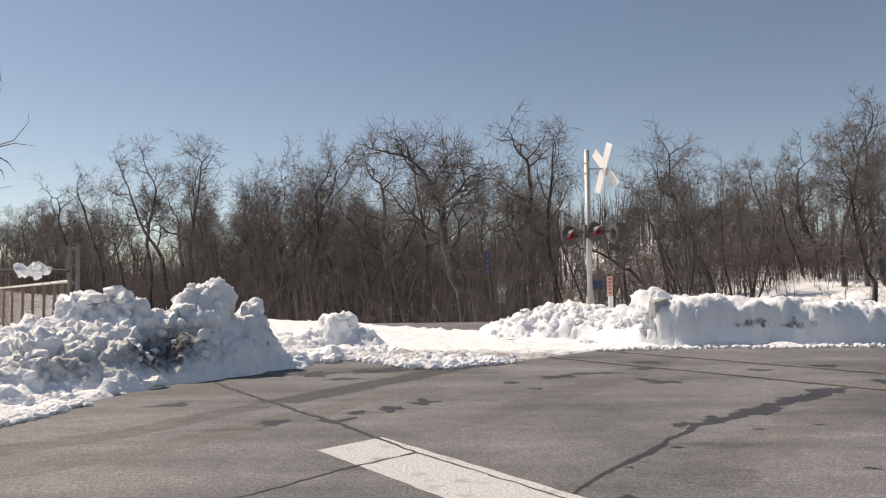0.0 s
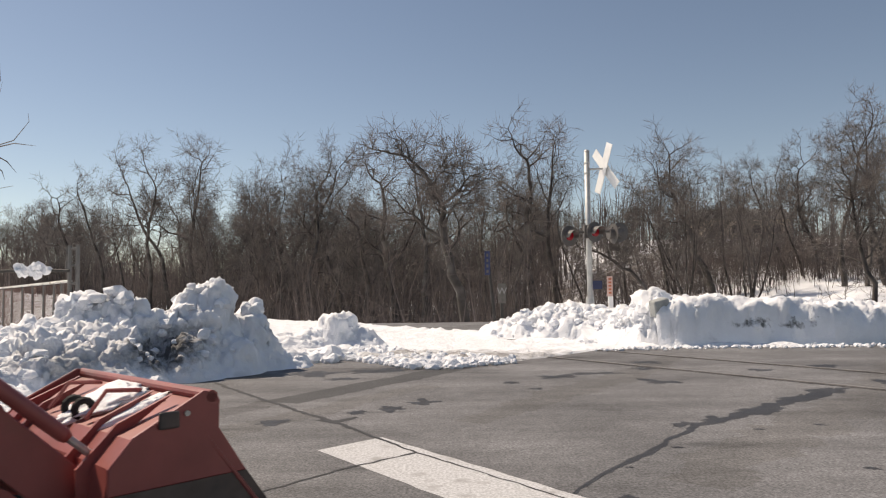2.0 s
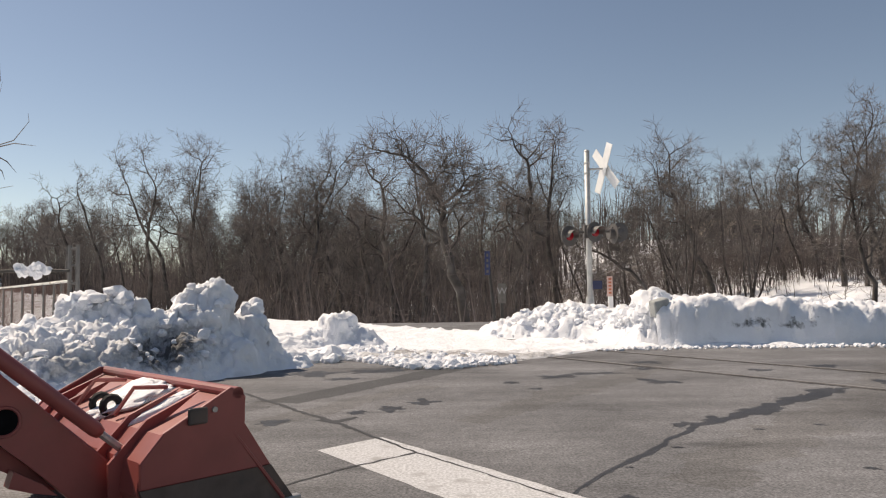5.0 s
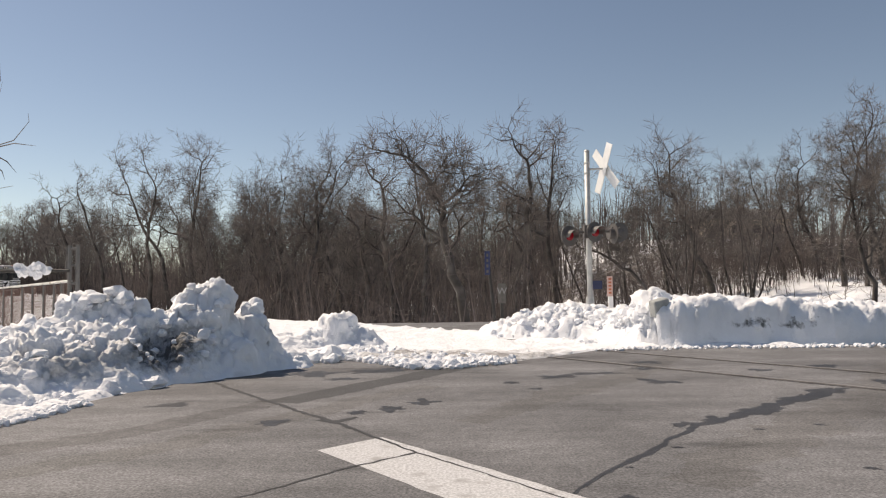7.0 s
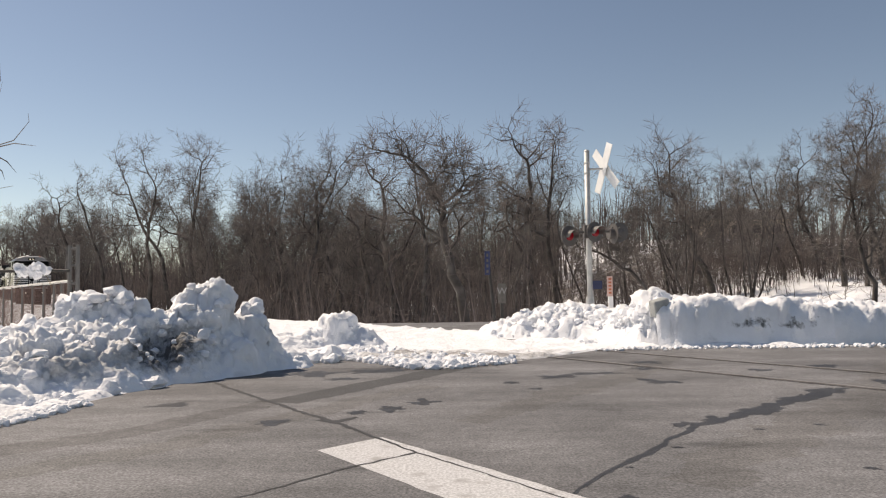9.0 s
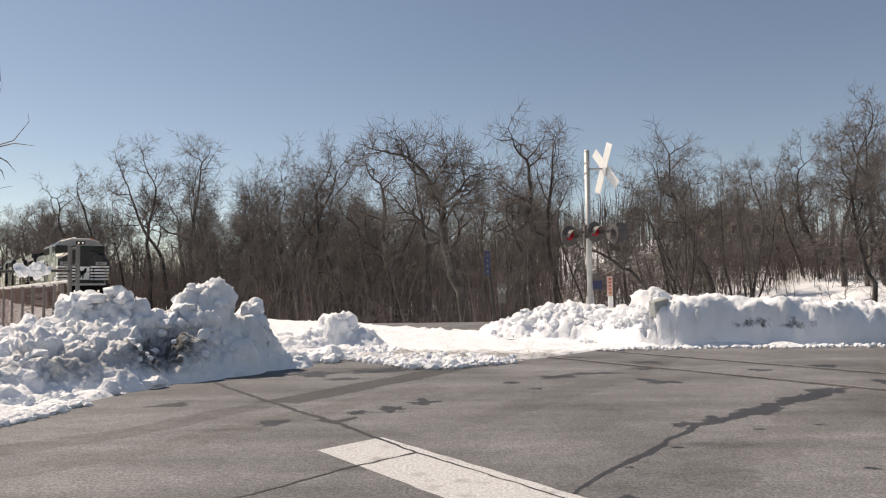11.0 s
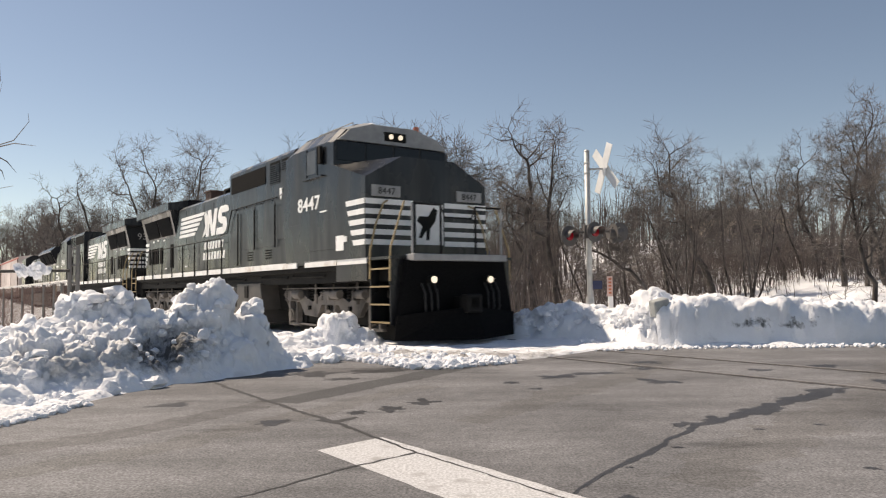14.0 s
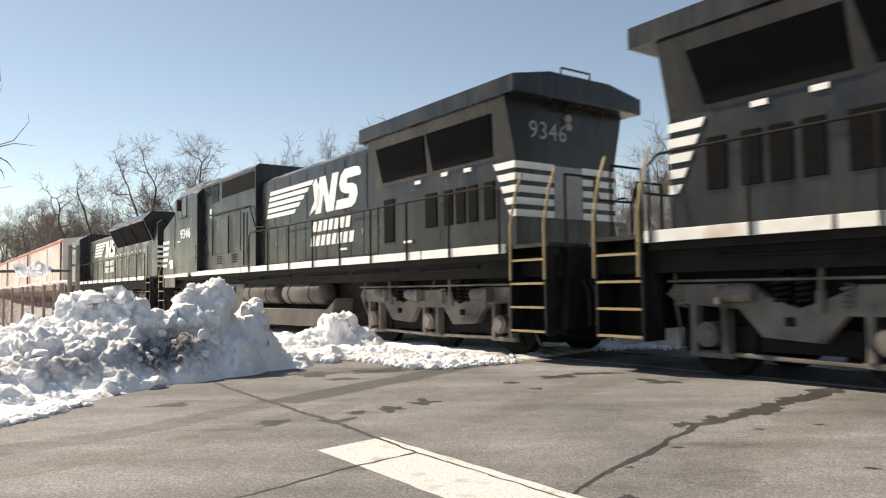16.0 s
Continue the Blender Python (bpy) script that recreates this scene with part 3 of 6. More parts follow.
def make_western_trees():
    """Close-set trunks beyond the dip, west of the crossing."""
    rng = random.Random(21)
    for i in range(42):
        depth = rng.uniform(44, 85)
        x = place_at(-0.50 + 0.46 * ((i * 0.618) % 1), depth)
        if rail_sv(x, depth)[1] > -9:
            continue
        z = terrain(x, depth) - 0.15
        kind = rng.choice((0, 1, 2, 3, 4, 5, 6))
        plant(kind, x, depth, z, (rng.uniform(0.10, 0.145) * depth * 1.22 + 1.1 - z) / TREE_KINDS[kind][2], rng.uniform(0, 360))


def make_left_woods():
    """Trees far down the line, where the track runs almost towards the view."""
    rng = random.Random(9)
    for i in range(52):
        depth = rng.uniform(115, 185)
        x = place_at(-0.53 + 0.15 * ((i * 0.618) % 1), depth)
        if rail_sv(x, depth)[1] > -4:
            continue
        z = terrain(x, depth) - 0.2
        kind = rng.choice((0, 1, 2, 3, 4, 5, 6))
        plant(kind, x, depth, z, (rng.uniform(0.08, 0.112) * depth * 1.22 + 1.1 - z) / TREE_KINDS[kind][2], rng.uniform(0, 360))


def make_brush():
    """Saplings and undergrowth, too many to count."""
    rng = np.random.default_rng(3)
    verts, faces = [], []
    for i in range(12500):
        depth = 26 + 60 * rng.random() ** 0.8
        px = rng.uniform(-0.6, 0.6)
        if i >= 9500:       # scrub on the eastern slope
            depth, px = rng.uniform(38, 60), rng.uniform(0.17, 0.6)
        x = place_at(px, depth)
        s, v = rail_sv(x, depth)
        if v > -5 or (px > 0.12 and depth < 36 and rng.random() < 0.75) or (0.12 < px < 0.26 and rng.random() < 0.35) or (depth < 40 and rng.random() < 0.7):
            continue
        z = terrain(x, depth)
        slope = i >= 9500
        tall = rng.uniform(1.0, 2.6) if slope or rng.random() < (0.6 if px < 0.12 else 0.93) else rng.uniform(3, 6)
        p = np.array((x, depth, z - 0.1))
        way = np.array((rng.normal(0, 0.13), rng.normal(0, 0.13), 1.0))
        mid = p + way * tall * 0.5
        tip = mid + (way + np.array((*rng.normal(0, 0.2, 2), 0))) * tall * 0.5
        branch_tube(verts, faces, [p, mid, tip], 0.010 + 0.0035 * tall, 0.004, 3)
        for _ in range(8):
            f = rng.uniform(0.2, 0.97)
            q = p + (tip - p) * f
            w = np.array((*rng.normal(0, 0.6, 2), rng.uniform(0.0, 0.9)))
            branch_tube(verts, faces, [q, q + w * tall * 0.28], 0.009, 0.003, 3)
    tagged(raw("undergrowth", verts, faces, BRUSH), "dense brown leafless brush and saplings in snow", "undergrowth", kind="stuff")


def make_far_woods():
    rng = np.random.default_rng(8)
    verts, faces = [], []
    for i in range(7500):
        depth = 75 + 75 * rng.random()
        px = rng.uniform(-0.62, 0.62)
        if i % 6 == 0:
            depth, px = rng.uniform(125, 200), rng.uniform(-0.54, -0.36)
        x = place_at(px, depth)
        if rail_sv(x, depth)[1] > (-4 if depth > 124 else -14) or (px > 0.13 and rng.random() < 0.82):
            continue
        z = terrain(x, depth)
        tall = rng.uniform(4, 9)
        p = np.array((x, depth, z - 0.2))
        way = np.array((rng.normal(0, 0.06), rng.normal(0, 0.06), 1.0))
        branch_tube(verts, faces, [p, p + way * tall], rng.uniform(0.05, 0.12), 0.02, 3)
        for _ in range(7):
            q = p + way * tall * rng.uniform(0.2, 0.98)
            w = np.array((*rng.normal(0, 0.5, 2), rng.uniform(0.3, 1.0)))
            branch_tube(verts, faces, [q, q + w * rng.uniform(0.8, 2.4)], 0.035, 0.012, 3)
    tagged(raw("far_woods", verts, faces, BRUSH), "distant band of bare brown winter woods", "woods", kind="stuff")


make_woods()
make_western_trees()
make_left_woods()
make_brush()
make_far_woods()


# ---- train ----
def lettering(name, text, size, mat, parent, m, depth=0.006, bold=0.0):
    cu = bpy.data.curves.new(name, "FONT")
    cu.body, cu.size, cu.extrude, cu.align_x, cu.offset, cu.space_character = text, size, depth, "CENTER", bold, 1.08
    tmp = new("lettering_curve", cu)
    bpy.context.view_layer.update()
    me = bpy.data.meshes.new_from_object(tmp.evaluated_get(bpy.context.evaluated_depsgraph_get()))
    bpy.data.objects.remove(tmp)
    me.materials.clear()
    me.materials.append(mat)
    ob = new(name, me)
    ob.parent = parent
    ob.matrix_local = m
    return ob


def side_matrix(x, y, z, side):
    """Stands lettering upright on a vehicle's side: side -1 is its right, +1 its left."""
    return Matrix.Translation((x, y, z)) @ pose(0, 0, 0, 90, 0, 0 if side < 0 else 180)


def loft(bm, rings, close=True):
    rs = [[bm.verts.new(p) for p in ring] for ring in rings]
    k = len(rs[0])
    for a, b in zip(rs, rs[1:]):
        for i in range(k):
            bm.faces.new((a[i], a[(i + 1) % k], b[(i + 1) % k], b[i]))
    if close:
        bm.faces.new(rs[0][::-1])
        bm.faces.new(rs[-1])
    return bm


def drum(bm, x0, x1, y, z, r, sides=20):
    return tube(bm, [(x0, y, z), (x1, y, z)], r, sides)


WHEELSETS = []


def make_truck(loco, axles):
    """A three-axle truck: two side frames, and wheelsets that roll."""
    mid = axles[1]
    truck = part("truck", box(box(B(), axles[2] + 0.3, axles[0] - 0.3, -0.5, 0.5, 0.55, 0.95), mid - 2.7, mid + 2.7, -0.95, 0.95, 0.9, 1.32), LOCO_DARK, loco)
    for side in (-1, 1):
        y0, y1 = sorted((side * 1.02, side * 1.16))
        bm = B()
        a, c = axles[0], axles[2]
        top, low = 1.15, 0.62
        plate(bm, [(c - 0.62, 1.02), (c - 0.5, top), (c + 0.55, top), (c + 0.75, 0.98), (mid - 0.95, 0.84), (mid - 0.55, 1.0), (mid - 0.3, 1.12), (mid + 0.3, 1.12), (mid + 0.55, 1.0), (mid + 0.95, 0.84), (a - 0.75, 0.98),
                   (a - 0.55, top), (a + 0.5, top), (a + 0.62, 1.02), (a + 0.42, 0.9), (a - 0.42, 0.86), (a - 0.7, 0.52), (mid + 0.7, 0.48), (mid + 0.45, 0.8), (mid - 0.45, 0.8), (mid - 0.7, 0.48), (c + 0.7, 0.52), (c + 0.42, 0.86), (c - 0.42, 0.9)], y0, y1, bevel=0.015)
        part("side_frame", bm, DUSTY, truck)
        rod = B()
        tube(rod, [(c - 0.55, side * 1.2, 1.19), (a + 0.55, side * 1.2, 1.19)], 0.018, 6)
        part("brake_pipe", rod, DUSTY, truck)
        for i, x in enumerate(axles):
            bm = B()
            box(bm, x - 0.26, x - 0.17, y0 - 0.01, y1 + 0.01, 0.3, 0.92, 0.015)
            box(bm, x + 0.17, x + 0.26, y0 - 0.01, y1 + 0.01, 0.3, 0.92, 0.015)
            box(bm, x - 0.3, x + 0.3, y0 + 0.02, y1 - 0.02, 0.24, 0.31, 0.01)
            tube(bm, [(x, side * 1.0, 0.53), (x, side * 1.22, 0.53)], 0.155, 14)
            tube(bm, [(x, side * 1.22, 0.53), (x, side * 1.25, 0.53)], 0.1, 12)
            part("axle_box", bm, DUSTY, truck)
            for dx in (-0.42, 0.42):
                coil = [(x + dx + 0.07 * math.cos(k * 0.9), side * 1.12 + 0.07 * math.sin(k * 0.9), 0.86 + k * 0.0085) for k in range(32)]
                part("coil_spring", tube(B(), coil, 0.02, 5), DUSTY, truck)
        for x in (c + 0.5, mid + 0.5, a - 0.4):
            bm = B()
            drum(bm, x - 0.22, x + 0.16, side * 1.24, 1.03, 0.1, 12)
            box(bm, x - 0.3, x - 0.22, side * 1.24 - 0.1, side * 1.24 + 0.1, 0.9, 1.12, 0.01)
            part("brake_cylinder", bm, DUSTY, truck)
            bm = B()
            plate(bm, [(x - 0.1, 0.3), (x + 0.02, 0.3), (x + 0.1, 0.75), (x - 0.02, 0.78)], side * 0.98 - 0.05, side * 0.98 + 0.05)
            part("brake_shoe", bm, LOCO_DARK, truck)
        for x in (mid - 1.05, mid + 1.05):
            for dx in (-0.13, 0.13):
                coil = [(x + dx + 0.085 * math.cos(k * 0.8), side * 1.09 + 0.085 * math.sin(k * 0.8), 0.90 + k * 0.0085) for k in range(48)]
                part("coil_spring", tube(B(), coil, 0.022, 5), LOCO_DARK, truck)
            part("spring_cap", box(B(), x - 0.27, x + 0.27, side * 1.09 - 0.13, side * 1.09 + 0.13, 1.30, 1.345, 0.01), DUSTY, truck)
            part("damper", tube(B(), [(x + 0.34, side * 1.17, 0.82), (x + 0.36, side * 1.19, 1.06), (x + 0.36, side * 1.19, 1.07), (x + 0.38, side * 1.2, 1.32)], [0.05, 0.05, 0.03, 0.03], 10), DUSTY, truck)
        for x in (a + 0.55, mid, c - 0.55):
            part("sand_pipe", tube(B(), [(x, side * 1.05, 1.3), (x + 0.05, side * 1.14, 1.0), (x + 0.02, side * 1.0, 0.6), (x - 0.06, side * 0.85, 0.18)], 0.02, 6), DUSTY, truck)
        part("tie_bar", tube(B(), [(c - 0.2, side * 1.08, 0.30), (mid, side * 1.08, 0.26), (a + 0.2, side * 1.08, 0.30)], 0.03, 6), DUSTY, truck)
        for x in (mid - 0.02, c + 1.05, a - 1.05):
            part("lifting_lug", box(B(), x - 0.04, x + 0.04, side * 1.19 - 0.03, side * 1.19 + 0.03, 0.66, 0.76), LOCO_DARK, truck)
        # plain dark block added for brake rigging and the shade beneath the truck
        part("rigging_shade_block", box(B(), axles[2] - 0.5, axles[0] + 0.5, *sorted((side * 0.88, side * 0.98)), 0.34, 0.62), LOCO_DARK, truck)
    for x in axles:
        part("traction_motor", box(B(), x - 0.75, x - 0.05, -0.62, 0.62, 0.22, 0.95, 0.05), LOCO_DARK, truck)
        bm = B()
        for side in (-1, 1):
            tube(bm, [(0, side * 0.69, 0), (0, side * 0.72, 0), (0, side * 0.73, 0), (0, side * 0.83, 0)], [0.555, 0.555, 0.53, 0.525], 28)
            tube(bm, [(0, side * 0.83, 0), (0, side * 0.86, 0)], 0.16, 12)
            box(bm, -0.42, 0.42, side * 0.845 - 0.012, side * 0.845 + 0.012, -0.03, 0.03)
        tube(bm, [(0, -0.9, 0), (0, 0.9, 0)], 0.09, 10)
        w = part("wheelset", bm, LOCO_DARK, truck)
        w.location = (x, 0, 0.53)
        WHEELSETS.append((w, x))


def make_logo(loco, side, x_left, z_top, y):
    """The railway's mark as plain shapes: slanted stripes, a bold block and two bars."""
    def put(name, outline):
        pts = [(x_left + a, z_top - b) if side < 0 else (x_left - a, z_top - b) for a, b in outline]
        part(name, plate(B(), pts, *sorted((side * y, side * (y + 0.012)))), WHITE, loco)
    for i in range(5):
        b0 = i * 0.157
        put("logo_stripe", [(0.22 - i * 0.055, b0 - 0.03), (2.95 - i * 0.26, b0 - 0.03), (2.85 - i * 0.26, b0 + 0.075), (0.18 - i * 0.055, b0 + 0.075)])
    def slab(outline):
        put("logo_block", outline)
    slab([(2.72, 0.84), (3.02, 0.50), (2.92, 0.08), (3.10, -0.04), (3.34, 0.30), (3.26, 0.62), (3.02, 0.72)])
    slab([(3.30, -0.04), (3.62, -0.04), (3.80, 0.52), (3.98, -0.04), (4.28, -0.04), (4.02, 0.84), (3.66, 0.84), (3.50, 0.34), (3.36, 0.84), (3.06, 0.84)])
    bend = [(5.36, 0.10), (5.28, -0.02), (5.08, -0.06), (4.62, -0.06), (4.42, 0.04), (4.32, 0.24), (4.40, 0.42), (4.60, 0.50), (4.82, 0.52), (4.80, 0.62), (4.20, 0.62), (4.12, 0.84), (4.88, 0.84), (5.08, 0.76), (5.20, 0.56),
            (5.14, 0.38), (4.94, 0.30), (4.68, 0.28), (4.70, 0.16), (5.32, 0.16)]
    slab(bend)
    for row, (b0, ends) in enumerate(((1.03, (2.9, 4.75)), (1.38, (2.78, 5.0)))):
        x = ends[0]
        while x < ends[1]:
            put("name_bar", [(x + 0.06, b0), (x + 0.25, b0), (x + 0.19, b0 + 0.25), (x, b0 + 0.25)])
            x += 0.285


def handrail(loco, side, x0, x1, count, y=1.605, low=1.78, high=2.78, mat=None):
    bm = tube(B(), [(x0, side * y, high - 0.12), (x0 + 0.15, side * y, high), (x1 - 0.15, side * y, high), (x1, side * y, high - 0.12)], 0.018, 6)
    part("handrail", bm, mat or LOCO_DARK, loco)
    for i in range(count):
        x = x0 + (x1 - x0) * i / (count - 1)
        part("stanchion", tube(B(), [(x, side * y, low - 0.1), (x, side * y, high - (0.1 if i in (0, count - 1) else 0))], 0.02, 6), mat or LOCO_DARK, loco)


def make_steps(loco, side, x0, x1, edge):
    """Four treads between two side plates."""
    y0, y1 = sorted((side * 1.12, side * 1.55))
    for x in (x0 - 0.03, x1):
        part("step_side", box(B(), x, x + 0.03, y0, y1, 0.42, 1.75, 0.005), LOCO, loco)
    part("step_back", box(B(), x0, x1, *sorted((side * 1.08, side * 1.12)), 0.42, 1.75), LOCO_DARK, loco)
    for k in range(4):
        z = 0.46 + 0.36 * k
        part("step_tread", box(B(), x0, x1, *sorted((side * 1.14, side * 1.54)), z, z + 0.025), LOCO_DARK, loco)
        part("tread_edge", box(B(), x0, x1, *sorted((side * 1.54, side * 1.565)), z - 0.004, z + 0.03), edge, loco)


def make_locomotive(number):
    """A six-axle diesel with a wide cab; its nose is at x = 0 and it looks along +x."""
    t = empty("locomotive", None, "", "locomotive", "diesel locomotives")
    part("frame", box(box(box(B(), -20.9, 0.95, -1.35, 1.35, 1.30, 1.62), -19.9, 0.0, -1.5, 1.5, 1.58, 1.72), -14.6, -5.3, -0.9, 0.9, 0.6, 1.32), LOCO_DARK, t)
    part("walkway", box(B(), -20.85, 0.95, -1.56, 1.56, 1.74, 1.80), LOCO, t)
    for side in (-1, 1):
        for x0, x1 in ((-19.9, -17.55), (-17.5, -13.1), (-13.05, -8.2), (-8.15, -3.45), (-3.0, -1.35), (-1.32, 0.0)):
            part("sill_stripe", box(B(), x0, x1, *sorted((side * 1.555, side * 1.585)), 1.68, 1.83, 0.004), SILL_WHITE, t, "white reflective sill stripe with grime")
        part("sill_apron", box(B(), -1.4, -0.02, *sorted((side * 1.5, side * 1.56)), 1.32, 1.68, 0.01), LOCO, t)
    # long hood
    def hood_ring(x, w, top):
        return [(x, -w, 1.8), (x, -w, top - 0.12), (x, -w + 0.16, top), (x, w - 0.16, top), (x, w, top - 0.12), (x, w, 1.8)]
    part("long_hood", loft(B(), [hood_ring(-15.3, 1.2, 4.33), hood_ring(-8.8, 1.2, 4.33)]), LOCO, t)
    def rear_ring(x):
        return [(x, -1.2, 1.8), (x, -1.2, 3.3), (x, -1.42, 4.25), (x, 1.42, 4.25), (x, 1.2, 3.3), (x, 1.2, 1.8)]
    part("radiator_hood", loft(B(), [rear_ring(-19.76), rear_ring(-15.3)]), LOCO, t)
    wing = [(-1.54, 4.25), (-1.54, 4.53), (-0.72, 4.69), (0.72, 4.69), (1.54, 4.53), (1.54, 4.25)]
    part("radiator_wing", plate(B(), wing, -20.13, -15.13, "x", 0.015), LOCO, t, "overhanging black radiator wing")
    part("wing_rail", tube(B(), [(-20.0, -0.35, 4.72), (-20.0, -0.35, 4.84), (-20.0, 0.35, 4.84), (-20.0, 0.35, 4.72)], 0.018, 6), LOCO_DARK, t)
    for side in (-1, 1):
        for x0, x1 in ((-19.3, -17.45), (-17.3, -15.6)):
            bm = B()
            vs = [bm.verts.new(p) for p in ((x0 + 0.1, side * 1.225, 3.36), (x1, side * 1.225, 3.36), (x1, side * 1.385, 4.05), (x0 - 0.05, side * 1.385, 4.05))]
            vs2 = [bm.verts.new(v.co + Vector((0, side * 0.015, -0.004))) for v in vs]
            for a, b in ((vs, vs2),):
                for i in range(4):
                    bm.faces.new((a[i], a[(i + 1) % 4], b[(i + 1) % 4], b[i]))
            bm.faces.new(vs2)
            part("radiator_screen", bm, GRILLE, t)
        plate_y = sorted((side * 1.195, side * 1.222))
        for x0, x1 in ((-19.22, -18.95), (-18.75, -18.5), (-18.4, -18.13), (-18.02, -17.76), (-17.52, -17.15)):
            part("vent_door", box(B(), x0, x1, *plate_y, 2.30, 2.95, 0.006), GRILLE, t)
        part("vent_door", box(B(), -16.0, -15.62, *plate_y, 2.1, 3.0, 0.006), GRILLE, t)
        for i in range(11):
            x = -15.35 + i * 0.595
            part("hood_door", box(B(), x, x + 0.57, *sorted((side * 1.195, side * 1.216)), 1.9, 2.86, 0.008), LOCO, t)
            if i % 2:
                part("door_latch", box(B(), x + 0.02, x + 0.05, *sorted((side * 1.21, side * 1.235)), 2.35, 2.47), GREY_PAINT, t)
        for i in range(6):
            x = -14.9 + i * 1.02
            part("hood_panel", box(B(), x, x + 0.98, *sorted((side * 1.195, side * 1.212)), 2.92, 4.12, 0.008), LOCO, t)
        for x, z in ((-17.0, 3.18), (-17.9, 3.22), (-18.6, 3.2)):
            part("small_plate", box(B(), x, x + 0.2, *sorted((side * 1.2, side * 1.225)), z, z + 0.07), WHITE, t)
        for x in (-16.7, -14.0):
            part("small_plate", box(B(), x, x + 0.3, *sorted((side * 1.22, side * 1.24)), 2.05, 2.1), WHITE, t)
        make_logo(t, side, -14.72 if side < 0 else -9.3, 3.85, 1.212)
        handrail(t, side, -19.8, -8.9, 9)
        # stripes that wrap the rear hood corner
        for k in range(5):
            z, reach = 3.22 - 0.2 * k, 0.55 - 0.09 * k
            part("corner_stripe", plate(B(), [(-19.77, z), (-19.77 + reach, z), (-19.77 + reach - 0.06, z - 0.115), (-19.77, z - 0.115)], *sorted((side * 1.2, side * 1.222))), WHITE, t)
        # equipment cabinet behind the cab
        part("cabinet_door", box(B(), -7.6, -6.75, *sorted((side * 1.36, side * 1.385)), 2.35, 3.55, 0.01), LOCO, t)
        part("cabinet_door", box(B(), -6.6, -5.3, *sorted((side * 1.36, side * 1.385)), 2.35, 3.55, 0.01), LOCO, t)
        part("cabinet_door", box(B(), -5.1, -4.25, *sorted((side * 1.36, side * 1.385)), 2.5, 3.75, 0.01), LOCO, t)
        part("intake_grille", box(B(), -8.68, -5.95, *sorted((side * 1.36, side * 1.385)), 4.10, 4.60, 0.008), GRILLE, t)
        for x0, x1, z0, z1 in ((-5.65, -4.95, 4.02, 4.62), (-4.85, -4.3, 4.3, 4.62)):
            panel = part("louvre_panel", box(B(), x0, x1, *sorted((side * 1.36, side * 1.375)), z0, z1), GRILLE, t)
            for k in range(int((z1 - z0) / 0.055)):
                part("slat", box(B(), x0, x1, *sorted((side * 1.375, side * 1.395)), z0 + k * 0.055, z0 + k * 0.055 + 0.02), LOCO, panel)
        for x0 in (-7.3, -5.95):
            for k in range(4):
                part("vent_slot", box(B(), x0, x0 + 0.42, *sorted((side * 1.37, side * 1.39)), 2.02 + 0.07 * k, 2.05 + 0.07 * k), GRILLE, t)
        for x in (-8.0, -6.68, -5.2):
            part("grab_bar", tube(B(), [(x, side * 1.42, 1.9 if x < -7 else 2.3), (x, side * 1.42, 3.45)], 0.022, 6), LOCO_DARK, t)
        part("cabinet_rail", tube(B(), [(-9.6, side * 1.42, 2.9), (-8.9, side * 1.42, 2.95), (-8.5, side * 1.43, 3.6), (-5.0, side * 1.45, 3.62)], 0.018, 6), LOCO_DARK, t)
        part("warning_plate", box(B(), -4.95, -4.8, *sorted((side * 1.37, side * 1.39)), 3.68, 3.86), WHITE, t)
        part("warning_plate", box(B(), -4.92, -4.83, *sorted((side * 1.37, side * 1.39)), 3.56, 3.66), WHITE, t)
        # cab side
        y = 1.585
        win = part("cab_window", box(B(), -2.86, -2.0, *sorted((side * (y - 0.03), side * (y + 0.004))), 3.84, 4.48, 0.01), GLASS, t)
        for wx in (-2.9, -2.34):
            part("window_post", box(B(), wx, wx + 0.07, *sorted((side * y, side * (y + 0.02))), 3.8, 4.5), LOCO, win)
        part("window_pane", box(B(), -2.82, -2.36, *sorted((side * y, side * (y + 0.012))), 3.88, 4.44), LOCO_PANE, win)
        part("window_sill", box(B(), -2.95, -1.95, *sorted((side * y, side * (y + 0.07))), 3.76, 3.80), LOCO, t)
        part("mirror", box(B(), -2.08, -1.96, *sorted((side * (y + 0.02), side * (y + 0.09))), 4.05, 4.46, 0.01), LOCO_DARK, t)
        lettering("number", number, 0.45, WHITE, t, side_matrix(-2.75, side * (y + 0.004), 3.04, side) @ Matrix.Diagonal((1.26, 1, 1, 1)), bold=0.009)
        part("class_bar", box(B(), -2.15, -1.8, *sorted((side * y, side * (y + 0.008))), 2.93, 2.965), WHITE, t)
        part("cab_side_door", box(B(), -3.95, -1.4, *sorted((side * y, side * (y + 0.012))), 2.06, 2.74, 0.006), LOCO, t)
        part("data_plate", box(box(B(), -1.3, -0.95, *sorted((side * 1.59, side * 1.615)), 2.0, 2.33), -0.95, -0.8, *sorted((side * 1.59, side * 1.615)), 2.18, 2.3), WHITE, t)
        for k in range(5):
            z = 3.05 - 0.215 * k
            back = -0.85 + 0.075 * k
            part("nose_stripe", plate(B(), [(back, z), (-0.02, z), (-0.02, z - 0.115), (back + 0.05, z - 0.115)], *sorted((side * 1.603, side * 1.615))), WHITE, t)
            part("nose_stripe", box(B(), 0.002, 0.014, *sorted((side * 0.42, side * 1.6)), z - 0.115, z), WHITE, t)
